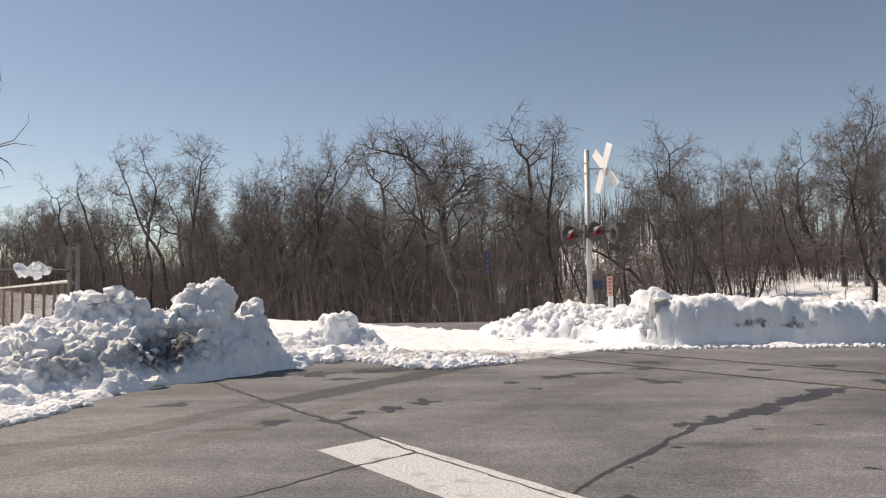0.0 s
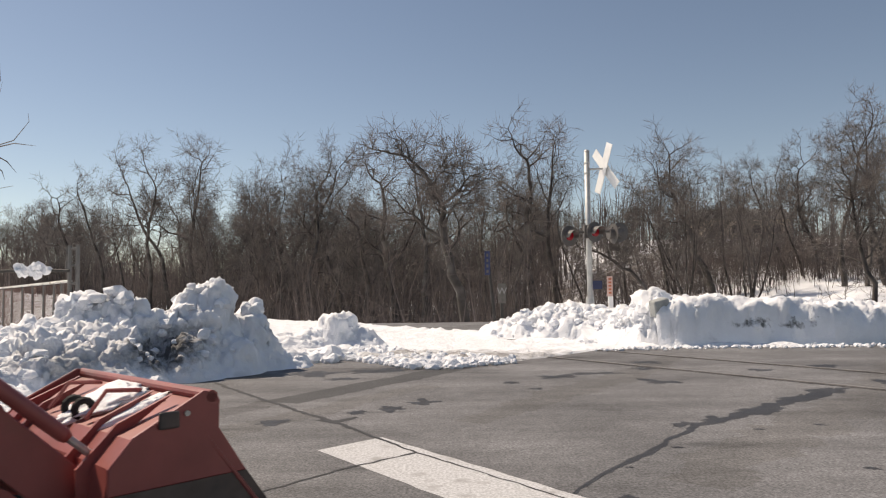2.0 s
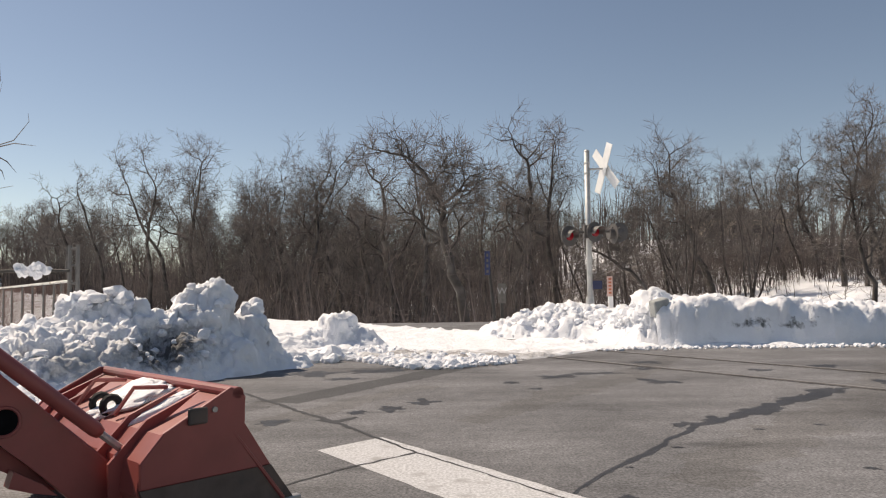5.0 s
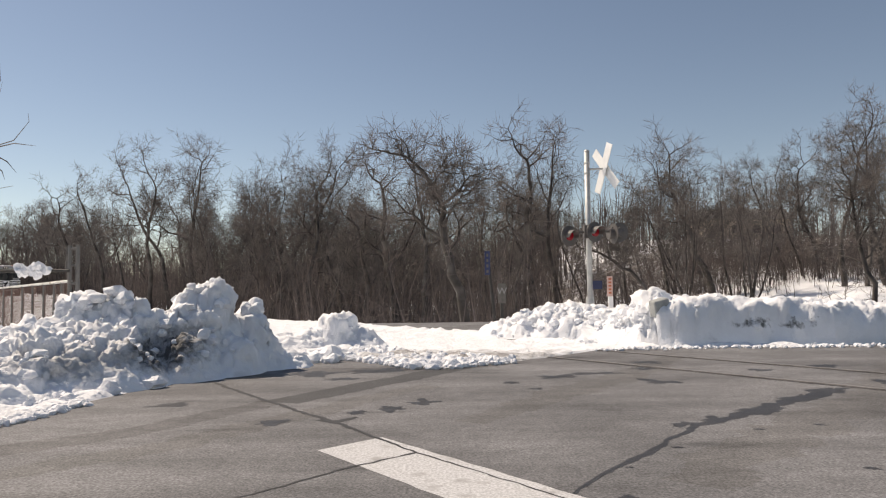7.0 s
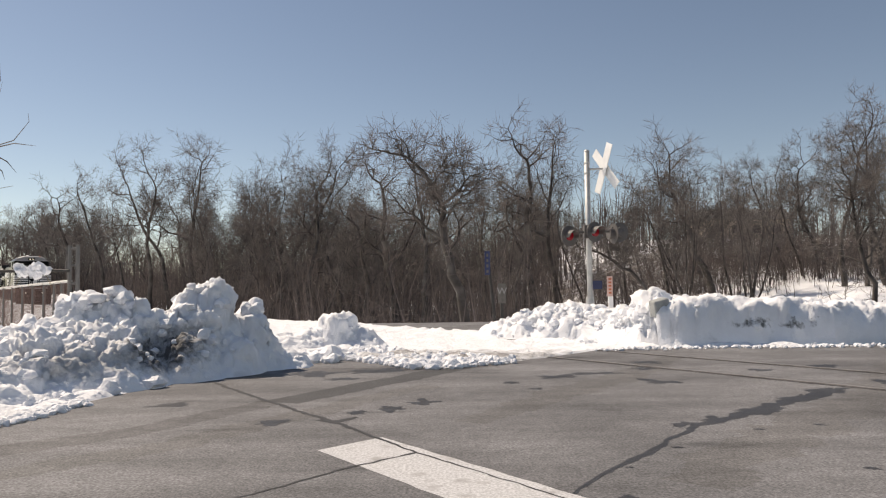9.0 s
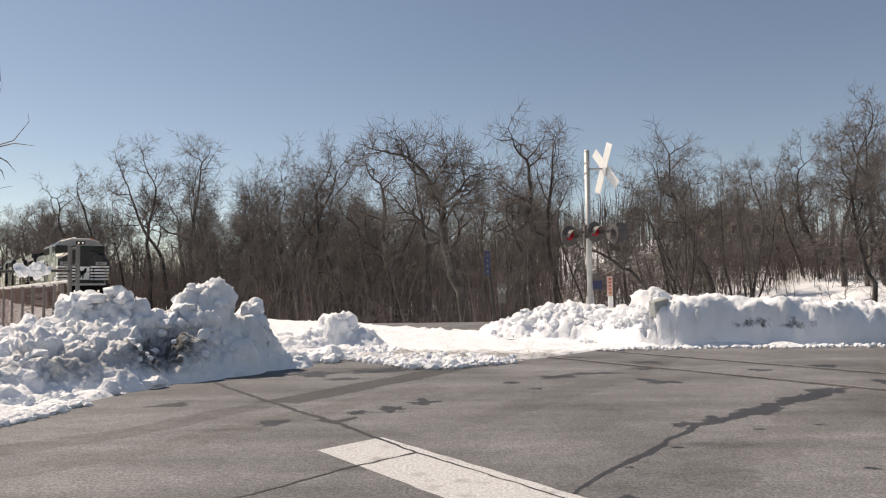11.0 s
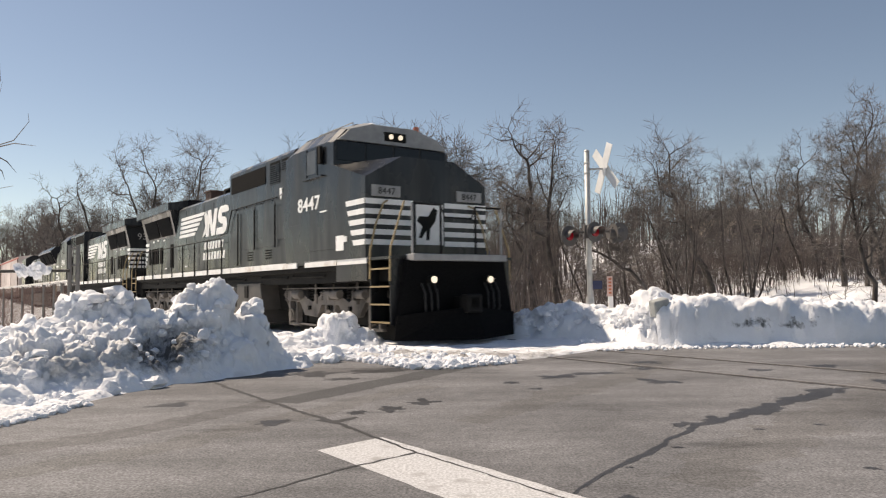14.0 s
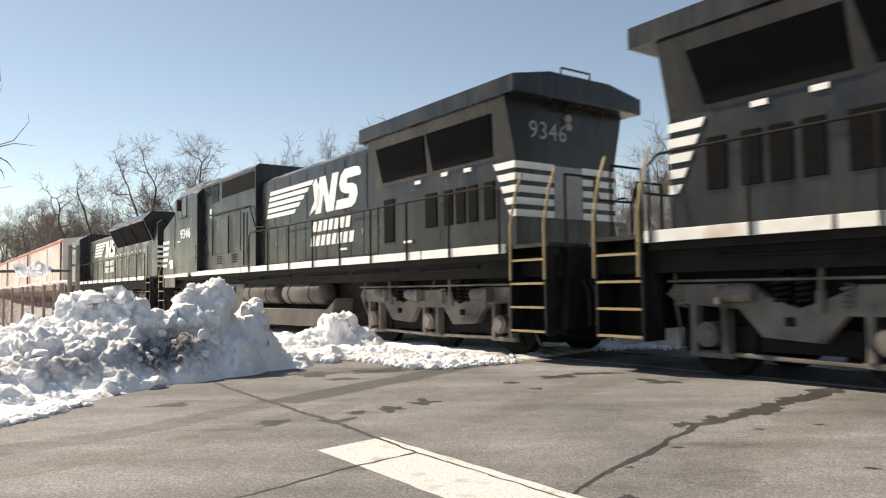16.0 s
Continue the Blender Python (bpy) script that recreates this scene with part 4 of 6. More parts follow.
        part("grab_rail", tube(B(), [(0.02, side * 1.08, 3.02), (0.1, side * 1.22, 2.95), (0.12, side * 1.42, 2.5), (0.12, side * 1.56, 1.95), (0.12, side * 1.57, 1.35)], 0.022, 7), TAN_RAIL, t)
        part("grab_rail", tube(B(), [(0.84, side * 1.18, 2.92), (0.86, side * 1.36, 2.45), (0.88, side * 1.54, 1.95), (0.88, side * 1.56, 1.3)], 0.022, 7), TAN_RAIL, t)
        make_steps(t, side, 0.12, 0.86, TAN_RAIL)
        make_steps(t, side, -20.75, -20.0, TAN_RAIL)
        for x in (-20.02, -20.78):
            pts = [(x, side * 1.3, 2.95), (x, side * 1.45, 2.6), (x, side * 1.56, 2.1), (x, side * 1.57, 1.25)]
            part("grab_rail", tube(B(), pts, 0.022, 7), TAN_RAIL, t)
        part("air_reservoir", tube(B(), [(-13.0, side * 1.2, 1.07), (-12.95, side * 1.2, 1.07), (-10.9, side * 1.2, 1.07), (-10.85, side * 1.2, 1.07)], [0.2, 0.28, 0.28, 0.2], 22), TANK_PAINT, t, smooth=True)
        part("air_reservoir", tube(B(), [(-10.35, side * 1.2, 1.07), (-10.3, side * 1.2, 1.07), (-8.12, side * 1.2, 1.07), (-8.08, side * 1.2, 1.07)], [0.2, 0.28, 0.28, 0.2], 22), TANK_PAINT, t, smooth=True)
        for x in (-12.5, -11.3, -9.8, -8.6):
            part("reservoir_strap", tube(B(), [(x, side * 1.2, 1.07), (x + 0.05, side * 1.2, 1.07)], 0.29, 22), LOCO_DARK, t)
        part("gauge_box", box(B(), -7.35, -7.1, *sorted((side * 1.44, side * 1.46)), 0.95, 1.28), LOCO_DARK, t)
        for k in range(7):
            x = -19.0 + k * 2.5 + 0.3 * math.sin(k * 2.7)
            part("underframe_pipe", tube(B(), [(x, side * 1.3, 1.58), (x + 0.03, side * 1.38, 1.48), (x + 1.8, side * 1.38, 1.46), (x + 1.84, side * 1.3, 1.56)], 0.022, 6), LOCO_DARK, t)
    part("equipment_cabinet", loft(B(), [[(x, -1.37, 1.8), (x, -1.37, 4.70), (x, -1.27, 4.8), (x, 1.27, 4.8), (x, 1.37, 4.70), (x, 1.37, 1.8)] for x in (-8.8, -4.08)]), LOCO, t)
    tank = plate(B(), [(-13.7, 0.95), (-13.55, 0.28), (-6.35, 0.2), (-6.0, 0.28), (-6.2, 0.66), (-13.3, 0.66)], -1.4, 1.4, bevel=0.03)
    part("fuel_tank", tank, TANK_PAINT, t, "dusty grey fuel tank")
    part("tank_box", plate(B(), [(-8.05, 0.62), (-6.0, 0.62), (-6.22, 1.36), (-8.05, 1.36)], -1.43, 1.43, bevel=0.02), TANK_PAINT, t)
    part("exhaust_stack", box(box(B(), -14.1, -13.5, -0.45, 0.45, 4.3, 4.84, 0.03), -14.16, -13.44, -0.52, 0.52, 4.82, 4.89, 0.02), CAR_FRAME, t, "rusty brown exhaust stack")
    bm = B()
    for k in range(3):
        drum(bm, -11.5 + 0.12 * k, -11.05 + 0.12 * k, -0.6 + 0.14 * k, 4.62, 0.06, 10)
    box(bm, -11.4, -11.2, -0.7, -0.2, 4.3, 4.58)
    part("horn", bm, LOCO_DARK, t)
    # cab and nose
    def cab_ring(x, drop=0.0):
        return [(x, -1.585, 1.8), (x, -1.585, 4.52 - drop), (x, -1.25, 4.86 - drop), (x, -0.6, 5.05 - drop), (x, 0.6, 5.05 - drop), (x, 1.25, 4.86 - drop), (x, 1.585, 4.52 - drop), (x, 1.585, 1.8)]
    part("cab", loft(B(), [cab_ring(-4.08, 0.08), cab_ring(-3.6), cab_ring(-1.75), cab_ring(-1.46, 0.05)]), LOCO, t)
    part("roof_plate", loft(B(), [[(x, -1.24, z + 4.88), (x, -0.6, z + 5.07), (x, 0.6, z + 5.07), (x, 1.24, z + 4.88), (x, 1.2, z + 4.8), (x, -1.2, z + 4.8)] for x, z in ((-3.6, 0.01), (-1.75, 0.01), (-1.42, -0.08))]), GREY_PAINT, t, "weathered grey cab roof")
    part("roof_rim", loft(B(), [[(x, -1.5, 4.54), (x, -1.2, 4.80), (x, 1.2, 4.80), (x, 1.5, 4.54)] for x in (-1.46, -1.36)]), GREY_PAINT, t)
    part("air_conditioner", box(B(), -3.3, -2.2, -0.6, 0.6, 5.0, 5.16, 0.04), LOCO_DARK, t)
    part("antenna_dome", tube(B(), [(-2.0, -0.3, 5.04), (-2.0, -0.3, 5.12), (-2.0, -0.3, 5.16)], [0.16, 0.14, 0.05], 14), WHITE, t)
    part("beacon", tube(B(), [(-1.6, 0.75, 4.95), (-1.6, 0.75, 5.1)], 0.07, 12), ORANGE_SIGN, t)
    for side in (-1, 1):
        part("roof_grab", tube(B(), [(-3.5, side * 0.95, 4.98), (-3.45, side * 0.95, 5.04), (-1.7, side * 0.95, 5.04), (-1.65, side * 0.95, 4.94)], 0.014, 6), GREY_PAINT, t)
    nose0 = [(-1.46, -1.6, 1.8), (-1.46, -1.6, 3.95), (-1.46, -0.75, 4.08), (-1.46, 0.75, 4.08), (-1.46, 1.6, 3.95), (-1.46, 1.6, 1.8)]
    nose1 = [(0, -1.6, 1.8), (0, -1.6, 3.5), (0, -0.7, 4.0), (0, 0.7, 4.0), (0, 1.6, 3.5), (0, 1.6, 1.8)]
    part("nose", loft(B(), [nose0, nose1]), LOCO, t)
    for y0, y1 in ((-1.5, -0.78), (-0.74, -0.03), (0.03, 0.74), (0.78, 1.5)):
        top = (4.50 if abs(y0) > 1 else 4.60, 4.60 if abs(y1) < 1 else 4.50)
        bm = B()
        plate(bm, [(y0, 4.08), (y1, 4.08), (y1, top[1]), (y0, top[0])], -1.47, -1.445, "x", 0.005)
        part("windshield", bm, GLASS, t)
    part("nose_door", box(B(), 0.0, 0.03, -0.4, 0.4, 1.85, 3.05, 0.01), LOCO, t)
    mark = part("nose_emblem", box(B(), 0.03, 0.042, -0.36, 0.36, 2.1, 3.0), WHITE, t, "white panel with a dark emblem shape")
    part("emblem_shape", plate(B(), [(-0.3, 2.25), (-0.2, 2.5), (-0.35, 2.62), (-0.28, 2.72), (-0.05, 2.72), (0.1, 2.93), (0.2, 2.86), (0.14, 2.62), (0.0, 2.45), (-0.02, 2.2), (-0.1, 2.2), (-0.1, 2.42), (-0.22, 2.24)], 0.042, 0.05, "x"), LOCO_DARK, mark)
    for side in (-1, 1):
        nb = part("number_board", box(B(), 0.0, 0.04, *sorted((side * 0.75, side * 1.46)), 3.10, 3.34, 0.01), GREY_PAINT, t, "pale number board")
        lettering("number", number, 0.2, LOCO_DARK, nb, Matrix.Translation((0.042, side * 1.1, 3.15)) @ pose(0, 0, 0, 90, 0, 90), 0.004)
    part("headlight_housing", box(B(), -1.47, -1.34, -0.3, 0.3, 4.62, 4.84, 0.02), LOCO_DARK, t)
    for y in (-0.13, 0.13):
        part("headlight", tube(B(), [(-1.35, y, 4.73), (-1.32, y, 4.73)], 0.06, 14), LAMP_WHITE, t, "lit white headlight")
        housing = part("light_housing", tube(B(), [(1.0, y * 5.6, 1.32), (1.22, y * 5.6, 1.32)], 0.085, 14), LOCO_DARK, t)
        part("ditch_light", tube(B(), [(1.22, y * 5.6, 1.32), (1.235, y * 5.6, 1.32)], 0.07, 14), LAMP_WHITE, housing, "lit white ditch light")
    part("anticlimber", box(B(), 0.9, 1.22, -1.2, 1.2, 1.70, 1.84, 0.02), GREY_PAINT, t)
    part("pilot", plate(B(), [(-1.5, 0.42), (-1.25, 1.72), (1.25, 1.72), (1.5, 0.42)], 0.9, 1.06, "x", 0.02), GRILLE, t)
    plough = B()
    loft(plough, [[(1.0, -1.55, 0.12), (1.05, -1.5, 0.62), (0.95, -1.45, 0.62), (0.9, -1.5, 0.12)], [(1.75, -0.15, 0.12), (1.5, -0.15, 0.75), (1.4, -0.15, 0.75), (1.65, -0.15, 0.12)], [(1.75, 0.15, 0.12), (1.5, 0.15, 0.75), (1.4, 0.15, 0.75), (1.65, 0.15, 0.12)], [(1.0, 1.55, 0.12), (1.05, 1.5, 0.62), (0.95, 1.45, 0.62), (0.9, 1.5, 0.12)]])
    part("snowplough", plough, GRILLE, t)
    for x0, x1 in ((1.0, 1.62), (-21.55, -20.85)):
        d = 1 if x0 > 0 else -1
        bm = box(B(), x0, x1, -0.13, 0.13, 0.72, 0.98, 0.03)
        box(bm, *sorted((x1 if d > 0 else x0, (x1 if d > 0 else x0) - d * 0.28)), -0.2, 0.2, 0.64, 1.02, 0.04)
        part("coupler", bm, LOCO_DARK, t)
        xe = 1.1 if d > 0 else -20.95
        for y in (-0.95, -0.8, -0.65, 0.65, 0.8, 0.95):
            part("air_hose", tube(B(), [(xe, y, 1.25), (xe + d * 0.12, y, 1.05), (xe + d * 0.14, y, 0.75), (xe + d * 0.08, y * 0.95, 0.55)], 0.022, 6), RUBBER, t)
    for y in (-1.15, -0.45, 0.45, 1.15):
        part("end_stanchion", tube(B(), [(1.08, y, 1.8), (1.08, y, 2.85)], 0.025, 7), LOCO_DARK if abs(y) < 1 else GREY_PAINT, t)
    part("end_handrail", tube(B(), [(1.08, -1.15, 2.85), (1.08, -0.45, 2.85), (1.08, -0.35, 2.6), (1.08, 0.35, 2.6), (1.08, 0.45, 2.85), (1.08, 1.15, 2.85)], 0.02, 7), LOCO_DARK, t)
    # rear end
    part("end_plate", plate(B(), [(-1.3, 0.5), (-1.2, 1.75), (1.2, 1.75), (1.3, 0.5)], -20.95, -20.8, "x", 0.02), LOCO_DARK, t)
    for k in range(5):
        z = 3.22 - 0.2 * k
        for y0, y1 in ((-1.19, -0.35), (0.35, 1.19)):
            part("end_stripe", box(B(), -19.775, -19.762, y0, y1, z - 0.115, z), WHITE, t)
    part("end_emblem", box(B(), -19.776, -19.762, -0.33, 0.33, 2.3, 3.2), GREY_PAINT, t)
    lettering("number", number, 0.42, GREY_PAINT, t, Matrix.Translation((-19.766, 0.45, 3.64)) @ pose(0, 0, 0, 90, 0, -90), 0.005)
    for z in (4.05, 3.9):
        part("rear_light", tube(B(), [(-19.82, 0.0, z), (-19.74, 0.0, z)], 0.07, 12), GREY_PAINT, t)
    for y in (-1.15, -0.5, 0.5, 1.15):
        part("end_stanchion", tube(B(), [(-20.82, y, 1.8), (-20.82, y, 2.85)], 0.022, 7), LOCO_DARK, t)
    part("end_handrail", tube(B(), [(-20.82, -1.15, 2.85), (-20.82, -0.5, 2.85), (-20.82, -0.4, 2.5), (-20.82, 0.4, 2.5), (-20.82, 0.5, 2.85), (-20.82, 1.15, 2.85)], 0.02, 7), LOCO_DARK, t)
    part("drop_step", box(B(), -21.05, -20.85, -0.7, 0.7, 1.74, 1.80, 0.01), GREY_PAINT, t)
    make_truck(t, (-0.4, -2.5, -4.6))
    make_truck(t, (-15.1, -17.2, -19.3))
    return t


def make_flared_locomotive():
    """A six-axle diesel with slanted radiator grilles at the rear; nose at x = 0."""
    t = empty("locomotive", None, "black six-axle diesel locomotive with slanted radiator grilles", "locomotive", "diesel locomotives")
    part("frame", box(B(), -20.9, 0.9, -1.4, 1.4, 1.3, 1.72), LOCO_DARK, t)
    part("walkway", box(B(), -20.8, 0.9, -1.55, 1.55, 1.74, 1.80), LOCO, t)
    part("fuel_tank", plate(B(), [(-13.3, 0.3), (-7.3, 0.3), (-7.1, 1.25), (-13.5, 1.25)], -1.35, 1.35, bevel=0.04), DUSTY, t)
    ring = lambda x, w, top: [(x, -w, 1.8), (x, -w, top - 0.15), (x, -w + 0.2, top), (x, w - 0.2, top), (x, w, top - 0.15), (x, w, 1.8)]
    part("long_hood", loft(B(), [ring(-20.2, 1.1, 4.2), ring(-4.6, 1.1, 4.2)]), LOCO, t)
    flare = lambda x: [(x, -1.1, 3.3), (x, -1.55, 4.25), (x, -1.2, 4.6), (x, 1.2, 4.6), (x, 1.55, 4.25), (x, 1.1, 3.3)]
    part("radiator_flare", loft(B(), [flare(-19.6), flare(-12.6)]), LOCO, t)
    for side in (-1, 1):
        part("sill_stripe", box(B(), -20.2, -0.2, *sorted((side * 1.55, side * 1.575)), 1.68, 1.83), SILL_WHITE, t)
        for k in range(3):
            x0 = -19.4 + 2.25 * k
            bm = B()
            a = [(x0, side * 1.14, 3.38), (x0 + 2.0, side * 1.14, 3.38), (x0 + 2.0, side * 1.53, 4.18), (x0, side * 1.53, 4.18)]
            loft(bm, [a, [(x, y + side * 0.03, z - 0.01) for x, y, z in a]])
            part("radiator_grille", bm, GRILLE, t)
        for i in range(13):
            x = -18.6 + i * 1.0
            part("hood_door", box(B(), x, x + 0.94, *sorted((side * 1.09, side * 1.12)), 1.9, 3.2, 0.008), LOCO, t)
        for i in range(8):
            part("small_plate", box(B(), -18.3 + i * 0.8, -18.05 + i * 0.8, *sorted((side * 1.12, side * 1.13)), 3.0, 3.07), WHITE, t)
        make_logo(t, side, -12.4 if side < 0 else -7.0, 3.85, 1.13)
        handrail(t, side, -20.2, -4.8, 12)
        make_steps(t, side, -20.8, -20.2, TAN_RAIL)
        make_steps(t, side, 0.1, 0.75, TAN_RAIL)
        part("cab_window", box(B(), -3.4, -2.3, *sorted((side * 1.55, side * 1.585)), 3.5, 4.1, 0.01), GLASS, t)
        for k in range(5):
            part("end_stripe", box(B(), -20.215, -20.202, *sorted((side * 0.3, side * 1.1)), 3.0 - 0.2 * k, 3.1 - 0.2 * k), WHITE, t)
    part("cab", loft(B(), [[(x, -1.57, 1.8), (x, -1.57, 4.3), (x, -1.0, 4.65), (x, 1.0, 4.65), (x, 1.57, 4.3), (x, 1.57, 1.8)] for x in (-4.6, -1.6)]), LOCO, t)
    part("nose", loft(B(), [[(-1.6, -1.5, 1.8), (-1.6, -1.5, 3.4), (-1.6, 1.5, 3.4), (-1.6, 1.5, 1.8)], [(0, -1.4, 1.8), (0, -1.4, 3.2), (0, 1.4, 3.2), (0, 1.4, 1.8)]]), LOCO, t)
    part("exhaust_fan", tube(B(), [(-15, 0, 4.6), (-15, 0, 4.72)], 0.6, 20), LOCO_DARK, t)
    part("exhaust_stack", box(B(), -10.2, -9.4, -0.3, 0.3, 4.2, 4.5, 0.02), LOCO_DARK, t)
    part("coupler", box(B(), -21.5, -20.85, -0.15, 0.15, 0.7, 1.0, 0.03), LOCO_DARK, t)
    part("coupler", box(B(), 0.85, 1.5, -0.15, 0.15, 0.7, 1.0, 0.03), LOCO_DARK, t)
    make_truck(t, (-0.6, -2.4, -4.4))
    make_truck(t, (-15.6, -17.5, -19.3))
    return t


def make_boxcar(label):
    """A tall box car with ribbed sides; its front end is at x = 0."""
    t = empty("boxcar", None, label, "freight car", "freight cars")
    part("body", box(B(), -18.0, -0.4, -1.48, 1.48, 1.25, 4.75, 0.03), CAR_SIDE, t)
    part("roof", plate(B(), [(-1.5, 4.75), (-1.5, 4.82), (0, 5.02), (1.5, 4.82), (1.5, 4.75)], -18.05, -0.35, "x"), CAR_SIDE, t)
    part("frame", box(B(), -18.3, -0.1, -1.2, 1.2, 0.95, 1.25), CAR_FRAME, t)
    for side in (-1, 1):
        part("top_band", box(B(), -18.0, -0.4, *sorted((side * 1.48, side * 1.52)), 4.60, 4.76), CAR_RED, t)
        part("side_sill", box(B(), -18.0, -0.4, *sorted((side * 1.48, side * 1.53)), 1.15, 1.4), CAR_FRAME, t)
        for i in range(18):
            x = -17.8 + i * 1.0
            if not 7 < i < 11:
                part("side_rib", box(B(), x, x + 0.1, *sorted((side * 1.47, side * 1.505)), 1.4, 4.5, 0.01), CAR_SIDE, t)
        part("door", box(B(), -10.9, -7.5, *sorted((side * 1.47, side * 1.55)), 1.35, 4.45, 0.02), CAR_SIDE, t)
        part("ladder", box(box(B(), -0.9, -0.86, *sorted((side * 1.5, side * 1.56)), 1.2, 4.6), -0.5, -0.46, *sorted((side * 1.5, side * 1.56)), 1.2, 4.6), CAR_FRAME, t)
    for x in (-2.4, -16.0):
        bogie = part("bogie", box(B(), x - 1.2, x + 1.2, -1.05, 1.05, 0.45, 0.9, 0.06), LOCO_DARK, t)
        for dx in (-0.9, 0.9):
            bm = B()
            for side in (-1, 1):
                tube(bm, [(0, side * 0.69, 0), (0, side * 0.82, 0)], 0.42, 20)
            w = part("wheelset", bm, CAR_FRAME, bogie)
            w.location = (x + dx, 0, 0.43)
    part("coupler", box(B(), -0.4, 0.15, -0.12, 0.12, 0.75, 1.0), LOCO_DARK, t)
    part("coupler", box(B(), -18.6, -18.0, -0.12, 0.12, 0.75, 1.0), LOCO_DARK, t)
    return t


lead = tagged(make_locomotive("8447"), "black six-axle diesel locomotive with white nose stripes, leading")
second_unit = tagged(make_locomotive("9346"), "black six-axle diesel locomotive running long hood first")
third_unit = make_flared_locomotive()
TRAIN = [(lead, 0.0, 1), (second_unit, -42.54, -1), (third_unit, -65.6, -1)]
boxcar = make_boxcar("pale pinkish ribbed box car with a rust-red top band")
TRAIN.append((boxcar, -67.6, 1))
for i in range(1, 4):
    TRAIN.append((copy_thing(boxcar, pose(0, 0, 0)), -67.6 - 18.8 * i, 1))

TRAIN_WAY = [(0, -210.3), (9.0, -83.4), (12.5, -34.06), (13.5, -20.05), (14.0, -13.15), (14.5, -6.31), (15.0, 0.40), (15.5, 7.12), (16.0, 13.89)]


def train_pose(s, facing):
    p = rail_point(s, 0)
    return pose(p.x, p.y, p.z, 0, 0, YAW if facing > 0 else YAW + 180)


# ---- loader tractor ----
def make_loader():
    """A red tractor with a front loader: x ahead from the bucket's top corner, y to its left."""
    t = empty("loader_tractor", None, "red loader tractor with a worn bucket carrying snow", "tractor")
    W = 1.64
    shell = [(0.09, 0.62), (-0.31, 0.47), (-0.41, 0.36), (-0.43, 0.22), (-0.36, 0.08), (-0.25, 0.03), (0.40, 0.02)]
    inner = [(0.38, 0.04), (-0.24, 0.05), (-0.34, 0.10), (-0.405, 0.23), (-0.385, 0.35), (-0.30, 0.45), (0.10, 0.598)]
    bucket = part("bucket", plate(B(), shell + inner, 0.02, W - 0.02), TRACTOR_RED, t, "worn red loader bucket")
    for y0 in (0.0, W - 0.025):
        side = part("bucket_side", plate(B(), [(0.03, 0.655), (0.09, 0.645), (0.115, 0.60), (0.10, 0.47), (0.26, 0.24), (-0.42, 0.24), (-0.42, 0.36), (-0.31, 0.48)], y0, y0 + 0.025, bevel=0.006), TRACTOR_RED, bucket)
        part("worn_side", plate(B(), [(0.26, 0.24), (0.42, 0.015), (-0.25, 0.015), (-0.37, 0.08), (-0.42, 0.24)], y0 + 0.001, y0 + 0.024), BUCKET_WORN, bucket, "bare worn lower side plate")
        part("edge_strip", tube(B(), [(0.0, y0 + 0.012, 0.5), (0.33, y0 - 0.002 if y0 == 0 else y0 + 0.03, 0.06)], 0.012, 6), TRACTOR_RED, bucket)
        part("wear_bar", box(B(), 0.30, 0.44, y0 - 0.012, y0 + 0.04, 0.0, 0.055, 0.008), EDGE_STEEL, bucket)
    part("cutting_edge", box(B(), 0.34, 0.46, 0.0, W, 0.0, 0.022, 0.004), EDGE_STEEL, bucket)
    part("top_bar", tube(B(), [(0.07, 0.0, 0.625), (0.07, W, 0.625)], 0.03, 12), TRACTOR_RED, bucket)
    # stiffening brackets on the bucket's back
    for y in (0.20, 0.40, 1.20, 1.40):
        part("bracket", plate(B(), [(-0.03, 0.63), (-0.30, 0.52), (-0.48, 0.34), (-0.47, 0.05), (-0.34, 0.02), (-0.38, 0.36), (-0.28, 0.46)], y, y + 0.02), TRACTOR_RED, bucket)
    for y in (0.58, 1.10):
        part("bracket_frame", tube(B(), [(-0.02, y, 0.615), (-0.20, y, 0.63), (-0.30, y, 0.50)], 0.012, 6), TRACTOR_RED, bucket)
    part("hook", box(B(), -0.20, -0.10, -0.02, 0.0, 0.50, 0.58, 0.01), BUCKET_WORN, bucket)
    part("bolt", tube(B(), [(-0.06, -0.012, 0.56), (-0.06, 0.0, 0.56)], 0.014, 8), EDGE_STEEL, bucket)
    snow = bmesh.new()
    bmesh.ops.create_icosphere(snow, subdivisions=4, radius=1.0)
    for v in snow.verts:
        c = v.co.copy()
        r = 1 + 0.35 * noise.noise(c * 2.2) + 0.15 * noise.noise(c * 6)
        v.co = Vector((-0.14 + 0.21 * c.x * r, 0.80 + (0.22 + 0.1 * c.x) * c.y * r, 0.548 + 0.37 * 0.21 * c.x * r + 0.035 * c.z * r))
    part("snow_load", snow, SNOW, bucket, "wet snow stuck on the bucket's back", smooth=True)
    snow = bmesh.new()
    bmesh.ops.create_icosphere(snow, subdivisions=3, radius=1.0)
    for v in snow.verts:
        c = v.co.copy()
        r = 1 + 0.4 * noise.noise(c * 2.7 + Vector((5, 0, 0)))
        v.co = Vector((-0.12 + 0.17 * c.x * r, 0.40 + 0.08 * c.y * r, 0.545 + 0.06 * c.x * r + 0.025 * c.z * r))
    part("snow_load", snow, SNOW, bucket, "patch of wet snow", smooth=True)
    for y in (0.72, 0.86):
        ring = [(-0.26 + 0.045 * math.cos(a), y, 0.53 + 0.045 * math.sin(a)) for a in np.linspace(0, 2 * math.pi, 13)]
        part("shackle", tube(B(), ring, 0.02, 7, cap=False), RUBBER, bucket)
